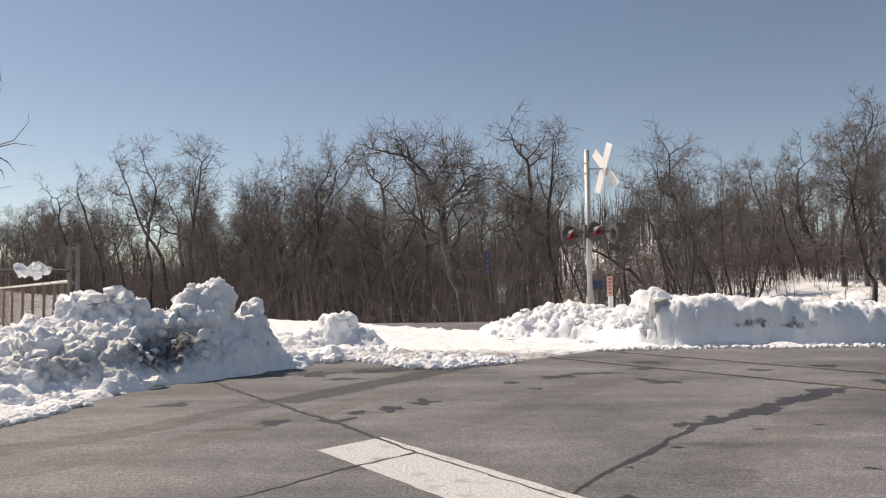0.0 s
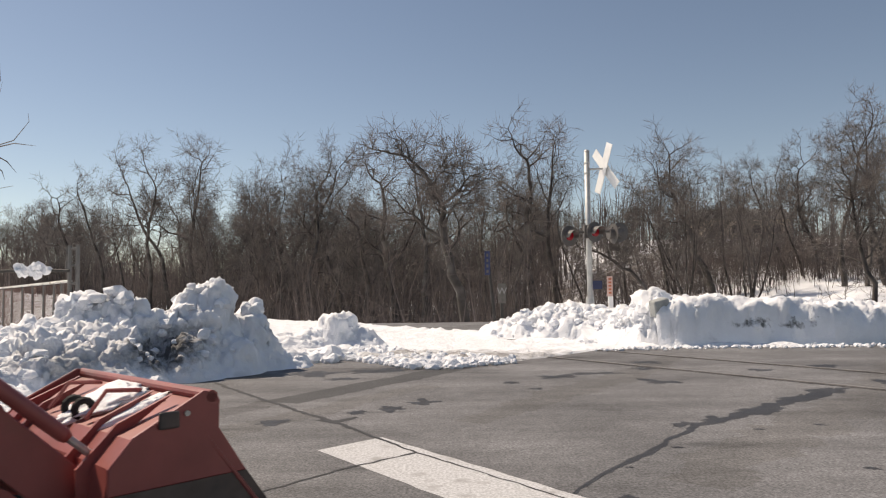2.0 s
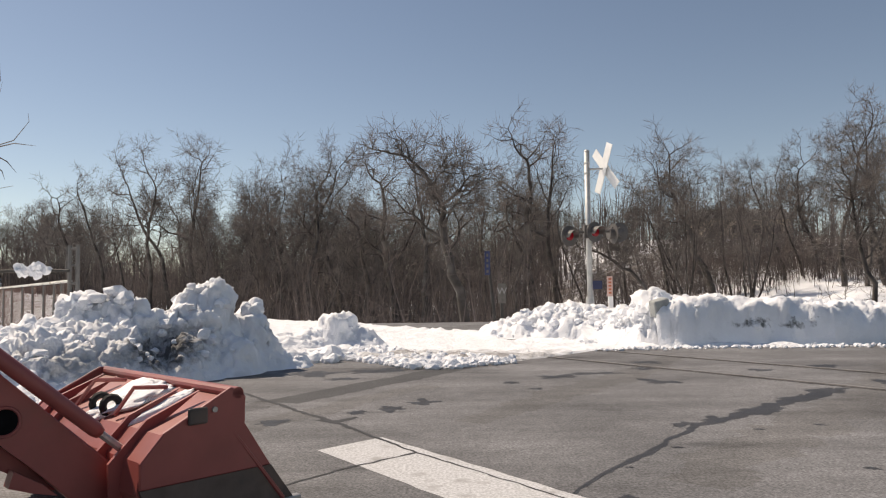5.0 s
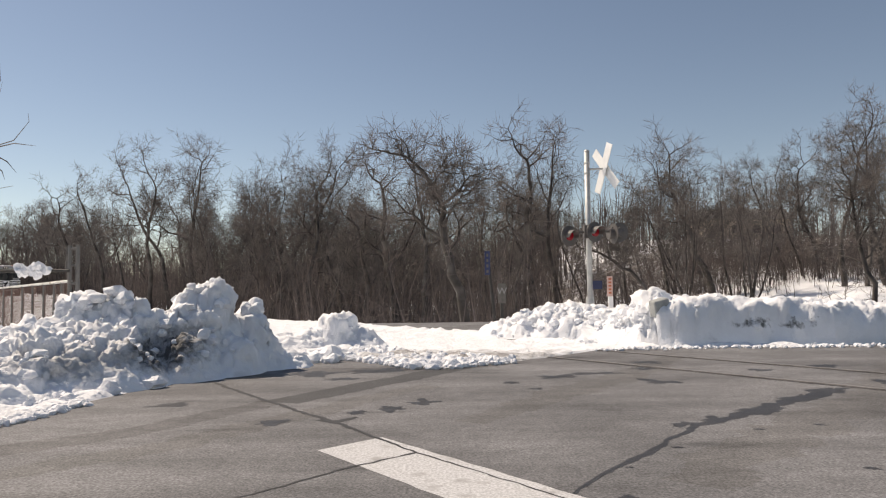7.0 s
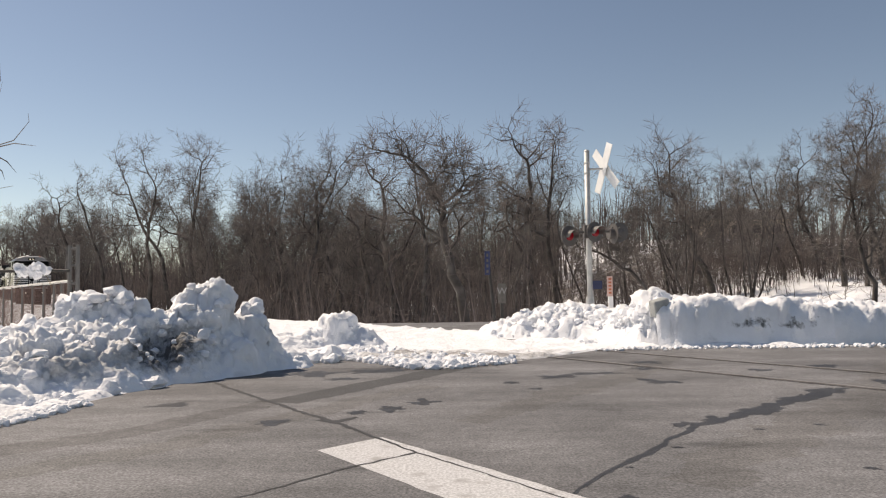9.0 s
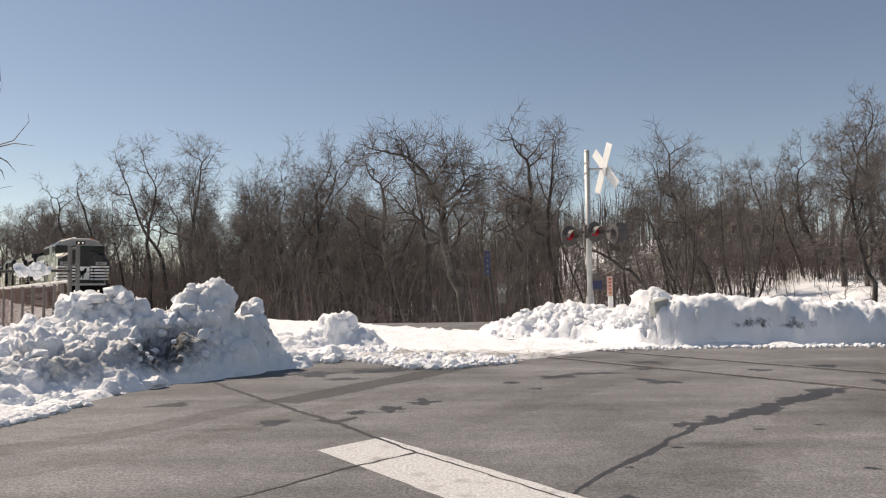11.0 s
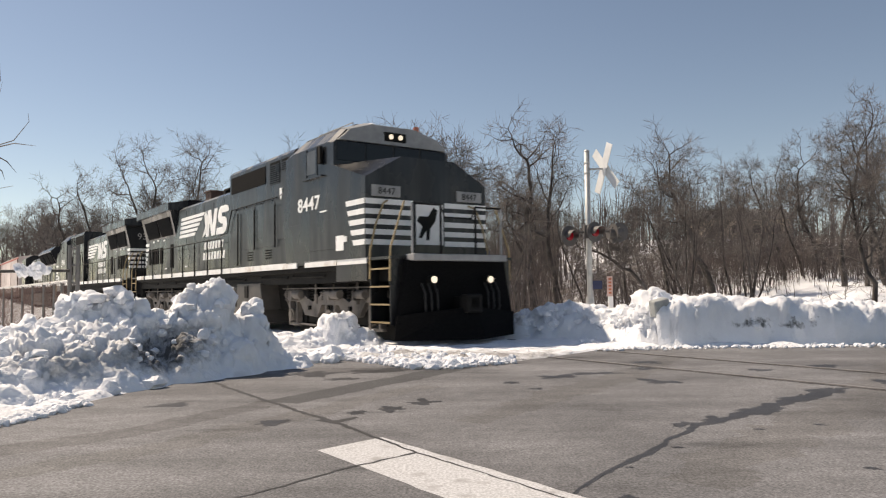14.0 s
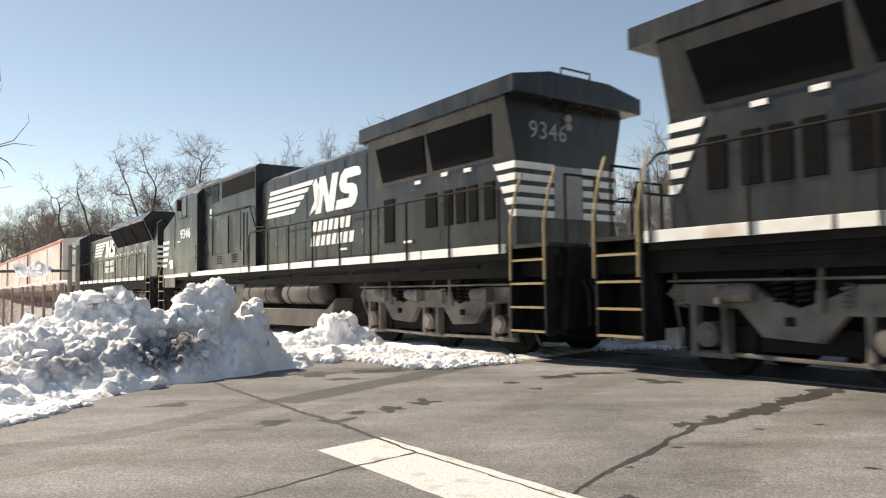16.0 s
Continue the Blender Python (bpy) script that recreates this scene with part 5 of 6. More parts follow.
    # arms
    for y in (0.29, 1.27):
        arm = part("loader_arm", plate(B(), [(-2.3, 0.98), (-1.62, 1.22), (-1.44, 1.235), (-1.34, 1.215), (-1.25, 1.16), (-1.13, 1.01), (-0.40, 0.30), (-0.36, 0.16), (-0.44, 0.06), (-0.54, 0.12), (-0.80, 0.39), (-1.17, 0.74), (-1.37, 0.93), (-1.43, 0.94), (-1.62, 0.93), (-2.3, 0.7)], y, y + 0.09, bevel=0.012), TRACTOR_RED, t, "heavy red loader arm")
        # solid disc, coloured black for the shade inside the arm's pivot hole
        part("pivot_hole_shade", tube(B(), [(-0.885, y - 0.004, 0.58), (-0.885, y + 0.094, 0.58)], 0.058, 20), GRILLE, arm, "round black disc painted as the shade inside a pivot hole")
        part("pivot_ring", tube(B(), [(-0.885 + 0.062 * math.cos(a), y - 0.003, 0.58 + 0.062 * math.sin(a)) for a in np.linspace(0, 2 * math.pi, 21)], 0.008, 6, cap=False), TRACTOR_RED, arm)
        part("lift_bracket", plate(B(), [(-0.84, 0.36), (-0.72, 0.28), (-0.66, 0.22), (-0.76, 0.25), (-0.86, 0.29)], y + 0.01, y + 0.08), TRACTOR_RED, arm)
        part("arm_flange", plate(B(), [(-1.16, 0.75), (-0.78, 0.40), (-0.66, 0.28), (-0.71, 0.25), (-0.89, 0.37), (-1.21, 0.67)], y + 0.092, y + 0.12), TRACTOR_RED, arm)
        out = y - 0.045
        part("cylinder_lug", plate(B(), [(-1.22, 1.05), (-1.02, 1.03), (-0.97, 0.98), (-1.0, 0.93), (-1.14, 0.95)], out - 0.03, out + 0.045, bevel=0.008), TRACTOR_RED, arm)
        part("bucket_cylinder", tube(B(), [(-1.05, out, 0.975), (-1.03, out, 0.957), (-0.52, out, 0.50), (-0.50, out, 0.48)], [0.026, 0.035, 0.035, 0.026], 14), TRACTOR_RED, arm, smooth=True)
        part("cylinder_rod", tube(B(), [(-0.51, out, 0.49), (-0.37, out, 0.365)], 0.018, 10), EDGE_STEEL, arm)
        part("cylinder_pin", tube(B(), [(-0.365, out - 0.05, 0.36), (-0.365, out + 0.06, 0.36)], 0.03, 10), RUBBER, arm)
        part("bucket_link", plate(B(), [(-0.40, 0.40), (-0.32, 0.40), (-0.30, 0.30), (-0.36, 0.03), (-0.44, 0.05), (-0.40, 0.28)], out - 0.02, out + 0.02, bevel=0.006), TRACTOR_RED, arm)
        part("pin", tube(B(), [(-0.46, y - 0.02, 0.12), (-0.46, y + 0.11, 0.12)], 0.035, 12), RUBBER, arm)
        part("arm_post", plate(B(), [(-2.45, 1.1), (-2.15, 1.1), (-1.95, 0.35), (-2.4, 0.35)], y + 0.1, y + 0.16), TRACTOR_RED, t)
    part("torque_tube", tube(B(), [(-0.95, 0.38, 0.50), (-0.95, 1.27, 0.50)], 0.05, 12), TRACTOR_RED, t)
    # grille guard
    for y in (0.50, 1.13):
        bm = B()
        outer = [(-1.18, 0.84), (-1.10, 0.80), (-1.06, 0.62), (-1.06, 0.44), (-1.10, 0.33), (-1.22, 0.20)]
        inner = [(-1.28, 0.26), (-1.17, 0.37), (-1.13, 0.46), (-1.13, 0.62), (-1.15, 0.75), (-1.20, 0.78)]
        plate(bm, outer + inner, y, y + 0.05, bevel=0.008)
        part("guard_bar", bm, TRACTOR_RED, t)
    for y in (0.62, 0.74, 0.86, 0.98):
        part("guard_slat", box(B(), -1.24, -1.20, y, y + 0.05, 0.44, 0.80, 0.006), TRACTOR_RED, t)
    for z in (0.81, 0.43):
        part("guard_rail", box(B(), -1.25, -1.19, 0.555, 1.125, z - 0.02, z + 0.02, 0.008), TRACTOR_RED, t)
    part("guard_arm", box(B(), -1.75, -1.135, 0.46, 0.495, 0.42, 0.50, 0.01), TRACTOR_RED, t)
    part("guard_arm", box(B(), -1.75, -1.135, 1.185, 1.22, 0.42, 0.50, 0.01), TRACTOR_RED, t)
    for y in (0.56, 1.04):
        part("brace", plate(B(), [(-1.62, 0.60), (-1.48, 0.60), (-1.22, 0.14), (-1.28, 0.06), (-1.40, 0.12)], y, y + 0.08, bevel=0.01), TRACTOR_RED, t)
        part("brace_pin", tube(B(), [(-1.3, y - 0.02, 0.18), (-1.3, y + 0.1, 0.18)], 0.03, 10), RUBBER, t)
    part("hood", box(B(), -2.9, -1.5, 0.55, 1.11, 0.60, 0.98, 0.06), LOCO_DARK, t, "dark engine hood and grille")
    part("grille", box(B(), -1.51, -1.47, 0.58, 1.08, 0.62, 0.94, 0.01), GRILLE, t)
    for k in range(3):
        part("headlamp_strip", box(B(), -1.475, -1.465, 0.62 + 0.16 * k, 0.72 + 0.16 * k, 0.66, 0.82), TRACTOR_RED, t)
    part("chassis", box(B(), -4.2, -1.35, 0.6, 1.06, 0.40, 0.60, 0.02), LOCO_DARK, t)
    part("axle", tube(B(), [(-2.0, 0.2, 0.36), (-2.0, 1.46, 0.36)], 0.06, 12), LOCO_DARK, t)
    for x, r, w in ((-2.0, 0.36, 0.22), (-3.9, 0.62, 0.34)):
        for y in (0.12, 1.52):
            wheel = part("wheel", tube(B(), [(x, y - w / 2, r), (x, y - w / 2 + 0.04, r), (x, y + w / 2 - 0.04, r), (x, y + w / 2, r)], [r - 0.06, r, r, r - 0.06], 28), RUBBER, t)
            part("rim", tube(B(), [(x, y - w / 2 - 0.01, r), (x, y + w / 2 + 0.01, r)], r * 0.5, 20), TRACTOR_RED, wheel)
    part("seat", box(box(B(), -3.9, -3.4, 0.58, 1.08, 0.85, 0.97, 0.04), -4.0, -3.88, 0.58, 1.08, 0.9, 1.4, 0.04), RUBBER, t)
    part("roll_bar", tube(B(), [(-4.2, 0.45, 0.7), (-4.2, 0.45, 2.1), (-4.2, 1.2, 2.1), (-4.2, 1.2, 0.7)], 0.04, 10), TRACTOR_RED, t)
    return t


loader = make_loader()
HEADING, BESIDE = Vector((0.69, 0.724, 0)), Vector((0.724, -0.69, 0))
LOADER_WAY = [(0, -2.6), (1.0, -0.55), (1.6, 0.93), (1.8, 1.32), (2.0, 1.72), (2.2, 2.11), (2.5, 2.43), (3.0, 2.555), (3.5, 2.475), (4.0, 2.327), (4.2, 2.25), (5.2, 1.76), (6.3, 1.04), (6.5, 0.82), (7.0, 0.30), (9.0, -1.5), (16.0, -7.0)]


def loader_pose(f):
    p = HEADING * f + BESIDE * -3.26
    return pose(p.x, p.y, 0.0, 0, 0, math.degrees(math.atan2(HEADING.y, HEADING.x)))




# ---- road markings, cracks and damp patches ----
def ribbon(bm, pts, widths, z, seed=0, jag=0.3):
    """A flat, uneven strip along the points."""
    fine, wide = [], []
    for i in range(len(pts) - 1):
        a, b = Vector((*pts[i], 0)), Vector((*pts[i + 1], 0))
        n = max(2, int((b - a).length / 0.07))
        for k in range(n):
            fine.append(a.lerp(b, k / n))
            wide.append(widths[i] + (widths[i + 1] - widths[i]) * k / n)
    fine.append(Vector((*pts[-1], 0)))
    wide.append(widths[-1])
    last = None
    for i, p in enumerate(fine):
        t = (fine[min(i + 1, len(fine) - 1)] - fine[max(i - 1, 0)]).normalized()
        s = Vector((-t.y, t.x, 0))
        w = wide[i]
        c = p + s * 0.6 * w * jag * 2 * noise.noise((p.x * 3, p.y * 3, seed)) + s * 0.02 * noise.noise((p.x * 9, p.y * 9, seed))
        l = bm.verts.new(c + s * w * (0.5 + jag * noise.noise((p.x * 11, p.y * 11, seed + 3))) + Vector((0, 0, z)))
        r = bm.verts.new(c - s * w * (0.5 + jag * noise.noise((p.x * 11, p.y * 11, seed + 9))) + Vector((0, 0, z)))
        if last:
            bm.faces.new((last[0], l, r, last[1]))
        last = (l, r)
    return bm


def blotch(bm, x, y, rx, ry, turn, z, seed):
    k = 56
    ca, sa = math.cos(turn), math.sin(turn)
    ring = []
    for i in range(k):
        a = 2 * math.pi * i / k
        u = 0.70 + 0.85 * noise.noise((math.cos(a) * 1.3 + seed * 3.1, math.sin(a) * 1.3, seed)) + 0.45 * noise.noise((math.cos(a) * 5, math.sin(a) * 5, seed + 4))
        px, py = rx * u * math.cos(a), ry * u * math.sin(a)
        ring.append(bm.verts.new((x + ca * px - sa * py, y + sa * px + ca * py, z)))
    mid = bm.verts.new((x, y, z))
    for i in range(k):
        bm.faces.new((mid, ring[i], ring[(i + 1) % k]))
    return bm


def make_road_marks():
    start, along, across = Vector((-0.905, 5.205, 0)), Vector((0.592, -0.806, 0)), Vector((0.70, 0.714, 0))
    bm = B()
    n = 80
    rows = []
    for i in range(n + 1):
        d = i * 6.5 / n
        e0, e1 = 0.012 * noise.noise((d * 5, 0, 1)), 0.012 * noise.noise((d * 5, 0, 6))
        rows.append([bm.verts.new(start + along * d + across * w + Vector((0, 0, 0.0016))) for w in (e0, 0.3, 0.6 + e1)])
    for a, b in zip(rows, rows[1:]):
        for k in range(2):
            bm.faces.new((a[k], b[k], b[k + 1], a[k + 1]))
    tagged(part("stop_line", bm, ROAD_PAINT), "worn white painted stop line across the lane", "road marking", kind="structure")
    bm = ribbon(B(), [(-2.99, 9.29), (-1.77, 7.48), (-0.9, 6.23), (-0.48, 5.55), (-0.2, 5.08), (0.2, 4.55), (0.75, 3.8)], [0.05, 0.05, 0.05, 0.03, 0.025, 0.016, 0.014], 0.0024, 2, 0.35)
    ribbon(bm, [(-1.6, 3.55), (-1.13, 4.05), (-0.59, 4.72), (-0.21, 5.08)], [0.022, 0.022, 0.024, 0.03], 0.0024, 7, 0.35)
    ribbon(bm, [(-1.12, 6.4), (-0.95, 6.3), (-0.78, 6.52)], [0.07, 0.12, 0.05], 0.0022, 4, 0.4)
    tagged(part("road_crack", bm, TAR), "tarred cracks running across the asphalt", "road crack", kind="structure")
    bm = ribbon(B(), [(-1.66, 7.45), (-1.1, 8.4), (-0.5, 9.35), (0.35, 10.8)], [0.42, 0.46, 0.46, 0.5], 0.0008, 5, 0.06)
    tagged(part("road_patch", bm, PATCHED), "darker asphalt repair strip", "road patch", kind="structure")
    bm = ribbon(B(), [(-3.6, 5.0), (-2.6, 5.9), (-1.9, 7.2), (-1.75, 7.6)], [0.45, 0.4, 0.35, 0.3], 0.0004, 8, 0.12)
    ribbon(bm, [(-2.3, 10.4), (-0.9, 10.3), (0.4, 10.6), (2.2, 11.9)], [0.5, 0.5, 0.35, 0.3], 0.0004, 9, 0.15)
    faint = ribbon(B(), [(0.2, 6.2), (1.3, 7.9), (2.4, 9.4), (3.6, 11.6)], [0.3, 0.5, 0.5, 0.4], 0.0003, 14, 0.3)
    ribbon(faint, [(1.4, 4.2), (2.6, 5.6), (4.2, 7.2), (6.5, 10.4)], [0.4, 0.6, 0.6, 0.5], 0.0003, 16, 0.3)
    ribbon(faint, [(-3.3, 4.2), (-2.2, 5.2), (-1.2, 6.9), (-0.2, 8.6)], [0.3, 0.4, 0.4, 0.3], 0.0002, 18, 0.3)
    tagged(part("tyre_track", faint, FAINT_STAIN), "faint worn wheel path on the asphalt", "tyre mark", kind="structure")
    tagged(part("tyre_track", bm, TRACK_STAIN), "dark tyre track on the asphalt", "tyre mark", kind="structure")
    bm = ribbon(B(), [(0.66, 4.0), (0.95, 4.45), (1.39, 5.03), (1.62, 5.4), (2.23, 6.14), (2.75, 6.55), (3.32, 7.05), (4.13, 7.74)], [0.02, 0.035, 0.07, 0.04, 0.12, 0.16, 0.18, 0.24], 0.0011, 1, 0.6)
    for i, (x, y, rx, ry, turn) in enumerate([(-0.80, 6.75, .10, .09, 0), (-0.52, 6.95, .13, .14, .5), (-0.20, 7.35, .17, .15, .6), (0.80, 8.75, .12, .12, .4), (1.02, 8.2, .10, .08, .3), (1.45, 9.3, .26, .18, .3), (2.0, 9.6, .30, .15, .1),
                                              (2.55, 8.65, .22, .2, .4), (2.75, 10.1, .2, .13, 0), (2.95, 10.9, .25, .15, 0), (4.1, 7.8, .38, .16, .7), (3.55, 7.3, .30, .14, .7), (2.85, 6.6, .30, .14, .7), (2.3, 6.2, .24, .12, .7), (1.95, 6.0, .14, .07, .6),
                                              (5.1, 8.4, .32, .2, .2), (-1.5, 6.3, .16, .13, .5), (-2.75, 7.35, .2, .12, .4), (0.98, 3.95, .05, .05, 0), (2.45, 5.75, .05, .03, 0), (5.3, 10.1, .3, .15, 0), (4.2, 9.7, .18, .1, 0), (1.62, 5.15, .04, .03, 0), (1.15, 4.6, .03, .02, 0), (3.0, 5.9, .04, .03, 0), (2.6, 4.5, .05, .03, 0), (-1.75, 10.0, .45, .28, .2), (-0.85, 10.25, .4, .3, .3), (-2.5, 9.7, .35, .22, .1), (0.1, 10.55, .4, .22, .4), (-1.3, 9.3, .22, .13, .4)]):
        blotch(bm, x, y, rx * 1.25, ry * 1.25, turn, 0.0012 + 0.00001 * i, i)
    tagged(part("damp_patch", bm, DAMP), "dark meltwater patches on the asphalt", "damp patch", kind="structure")


def make_track():
    for v, name in ((0.755, "rail"), (-0.755, "rail")):
        bm = B()
        for w0, w1, z0, z1 in ((-0.036, 0.036, -0.10, 0.012), (-0.012, 0.012, -0.2, -0.1)):
            ends = [[rail_point(s, v + w, z) for w, z in ((w0, z0), (w0, z1), (w1, z1), (w1, z0))] for s in (-260, 60)]
            loft(bm, ends)
        tagged(part(name, bm, RAIL_STEEL), "worn steel rail set flush in the crossing", "rail", "track rails", "structure")
        bm = B()
        for w0, w1 in ((0.038, 0.075), (-0.075, -0.038)):
            q = [bm.verts.new(rail_point(s, v + w, 0.006)) for s, w in ((-14, w0), (-14, w1), (14, w1), (14, w0))]
            bm.faces.new(q)
        tagged(part("flangeway", bm, TRACK_STAIN), "dark flangeway beside the rail", "flangeway", kind="structure")


# ---- loose snow ----
def clods(name, label, spots):
    base = bmesh.new()
    bmesh.ops.create_icosphere(base, subdivisions=2, radius=1.0)
    co = np.array([v.co[:] for v in base.verts])
    fc = [[v.index for v in f.verts] for f in base.faces]
    base.free()
    verts, faces = [], []
    for i, (x, y, r, *lift) in enumerate(spots):
        off = len(verts)
        sx, sy, sz = 0.8 + 0.5 * random.random(), 0.8 + 0.5 * random.random(), 0.6 + 0.4 * random.random()
        for c in co:
            k = r * (1 + 0.45 * noise.noise((c[0] * 1.6 + i * 7.7, c[1] * 1.6, c[2] * 1.6)) + 0.2 * noise.noise((c[0] * 4 + i, c[1] * 4, c[2] * 4)))
            verts.append((x + sx * k * c[0], y + sy * k * c[1], max(-0.02, sz * k * c[2] + r * 0.42) + (lift[0] if lift else 0)))
        faces += [[a + off for a in f] for f in fc]
    tagged(raw(name, verts, faces, SNOW), label, "loose snow", kind="stuff")


def make_loose_snow():
    rng = random.Random(11)
    spots = []
    for _ in range(150):        # along the foot of the high heap
        f = rng.random()
        y = 7.2 + 3.6 * f
        x = left_edge(y) - 0.32 + rng.gauss(0, 0.10)
        spots.append((x, y, rng.uniform(0.02, 0.07) * (1.5 if rng.random() < 0.12 else 1)))
    for _ in range(230):        # thin row left by the plough
        f = rng.random()
        spots.append((-3.95 + 0.25 * f + rng.gauss(0, 0.07), 6.0 + 1.5 * f, rng.uniform(0.015, 0.05)))
    for _ in range(170):
        f = rng.random()
        spots.append((-2.95 + 1.3 * f + rng.gauss(0, 0.22), 10.9 + 1.6 * f + rng.gauss(0, 0.25), rng.choice((0.04, 0.05, 0.06, 0.09, 0.12))))
    spots += [(-2.75, 11.0, 0.17), (-2.4, 11.15, 0.2), (-1.85, 11.9, 0.19), (-2.05, 11.5, 0.12), (-3.5, 8.7, 0.13), (-3.75, 8.2, 0.12), (-0.35, 10.75, 0.10), (0.1, 10.55, 0.1), (1.05, 11.4, 0.08)]
    for _ in range(1050):        # trampled snow across the crossing's edge
        x = rng.uniform(-1.8, 3.0)
        y = far_edge(x) + abs(rng.gauss(0, 1.3)) - 0.15
        if abs(rail_sv(x, y)[1]) > 1.75:
            spots.append((x, y, rng.uniform(0.02, 0.085)))
    for _ in range(260):
        x = rng.uniform(2.6, 13)
        spots.append((x, far_edge(x) + rng.gauss(0.0, 0.12), rng.uniform(0.015, 0.05)))
    clods("snow_clods", "scattered clods of broken snow along the road edge", spots)
    blocks = []
    for xs, ys, zs, count, most in HEAPS:       # blocks lying on the heaps
        while count:
            i, j = rng.randrange(len(xs)), rng.randrange(len(ys))
            if zs[j, i] > 0.3 or (zs[j, i] > 0.05 and rng.random() < 0.3):
                r = rng.uniform(0.03, most) * (0.6 + 0.5 * zs[j, i])
                blocks.append((xs[i], ys[j], r, zs[j, i] - 0.55 * r))
                count -= 1
    clods("snow_rubble", "broken blocks of snow lying on the ploughed heaps", blocks)


# ---- fence ----
def make_fence():
    t = empty("chain_link_fence", None, "rusty chain-link fence with pipe posts behind the snow heap", "fence", kind="")
    a = Vector((-6.15, 12.0, 0.0))
    way = -ALONG
    top = 1.34
    part("end_post", tube(B(), [(a.x - 0.02, a.y, 0), (a.x - 0.02, a.y, 1.93)], 0.034, 10), GALV, t)
    part("end_post", tube(B(), [(a.x + 0.11, a.y, 0), (a.x + 0.11, a.y, 1.93)], 0.034, 10), GALV, t)
    for z in (1.88, 1.6, 1.3):
        part("clamp", tube(B(), [(a.x - 0.05, a.y, z), (a.x + 0.14, a.y, z)], 0.02, 8), GALV, t)
    part("brace", tube(B(), [a + Vector((-0.02, 0, 1.25)), a + way * 0.45 + Vector((-0.1, 0, 0.1))], 0.025, 8), GALV, t)
    posts = [0.9, 1.8, 3.2, 5.0, 7.0, 9.5, 12.0, 15.0]
    for d in posts:
        p = a + way * d
        part("post", tube(B(), [p, p + Vector((0, 0, top))], 0.03, 8), GALV, t)
    part("top_rail", tube(B(), [a + Vector((0, 0, top)), a + way * 15.0 + Vector((0, 0, top))], 0.026, 8), SNOWY_RAIL, t, "top rail dusted with snow")
    verts, faces = [], []
    aw = np.array(way)
    base = np.array(a)
    for i in range(230):
        d = i * 0.065
        for lean in (-1, 1):
            if d + lean * 1.25 < 0 and d < 0.03:
                continue
            p0, p1 = base + aw * d + np.array((0, 0, 0.05)), base + aw * max(0.0, d + lean * 1.25) + np.array((0, 0, 0.05 + (1.25 if d + lean * 1.25 > 0 else d)))
            branch_tube(verts, faces, [p0, p1], 0.0019, 0.0019, 3)
    ob = raw("wire_mesh", verts, faces, RUSTY_WIRE, t)
    tagged(ob, "rusty diamond wire mesh", kind="stuff")
    g = empty("gate_pipe", None, "dark horizontal gate pipe carrying lumps of snow", "gate", kind="")
    part("pipe", tube(B(), [(a.x, a.y - 0.06, 1.51), (a.x - 5.0, a.y + 0.35, 1.54)], 0.025, 8), WOOD_POST, g)
    for k, (dx, r) in enumerate(((-0.80, 0.10), (-0.56, 0.115), (-0.38, 0.07))):
        bm = bmesh.new()
        bmesh.ops.create_icosphere(bm, subdivisions=3, radius=r)
        for v in bm.verts:
            v.co *= 1 + 0.8 * noise.noise(v.co * 11 + Vector((k * 4, 0, 0))) + 0.5 * noise.noise(v.co * 30)
            v.co += Vector((a.x + dx, a.y - 0.03, 1.53))
        part("snow_lump", bm, SNOW, g, "lump of snow clinging to the pipe")


# ---- crossing signal and signs ----
def lamp_unit(parent, x, y, z, turn):
    m = pose(x, y, z, 0, 0, turn)
    disc = B()
    tube(disc, [(0, 0, 0), (0, -0.02, 0)], 0.245, 28)
    bmesh.ops.transform(disc, matrix=m, verts=disc.verts)
    back = part("background", disc, SIGNAL_BLACK, parent, "black lamp background disc")
    bm = B()
    tube(bm, [(0, -0.02, 0), (0, -0.04, 0)], 0.11, 20)
    bmesh.ops.transform(bm, matrix=m, verts=bm.verts)
    part("lens", bm, LAMP_RED, back, "red signal lens")
    bm = B()
    k = 14
    outer, inner = [], []
    for i in range(k + 1):
        ang = math.pi * (-0.12 + 1.24 * i / k)
        for lst, r in ((outer, 0.135), (inner, 0.125)):
            lst.append([bm.verts.new((r * math.cos(ang), d, r * math.sin(ang))) for d in (-0.02, -0.30 + 0.10 * (1 - math.sin(max(0, ang))) )])
    for lst in (outer, inner):
        for p, q in zip(lst, lst[1:]):
            bm.faces.new((p[0], p[1], q[1], q[0]))
    bmesh.ops.transform(bm, matrix=m, verts=bm.verts)
    part("hood", bm, SIGNAL_BLACK, back)
    bm = tube(B(), [(0, 0, 0), (0, 0.12, 0)], 0.13, 16)
    bmesh.ops.transform(bm, matrix=m, verts=bm.verts)
    part("lamp_case", bm, SIGNAL_BLACK, back)


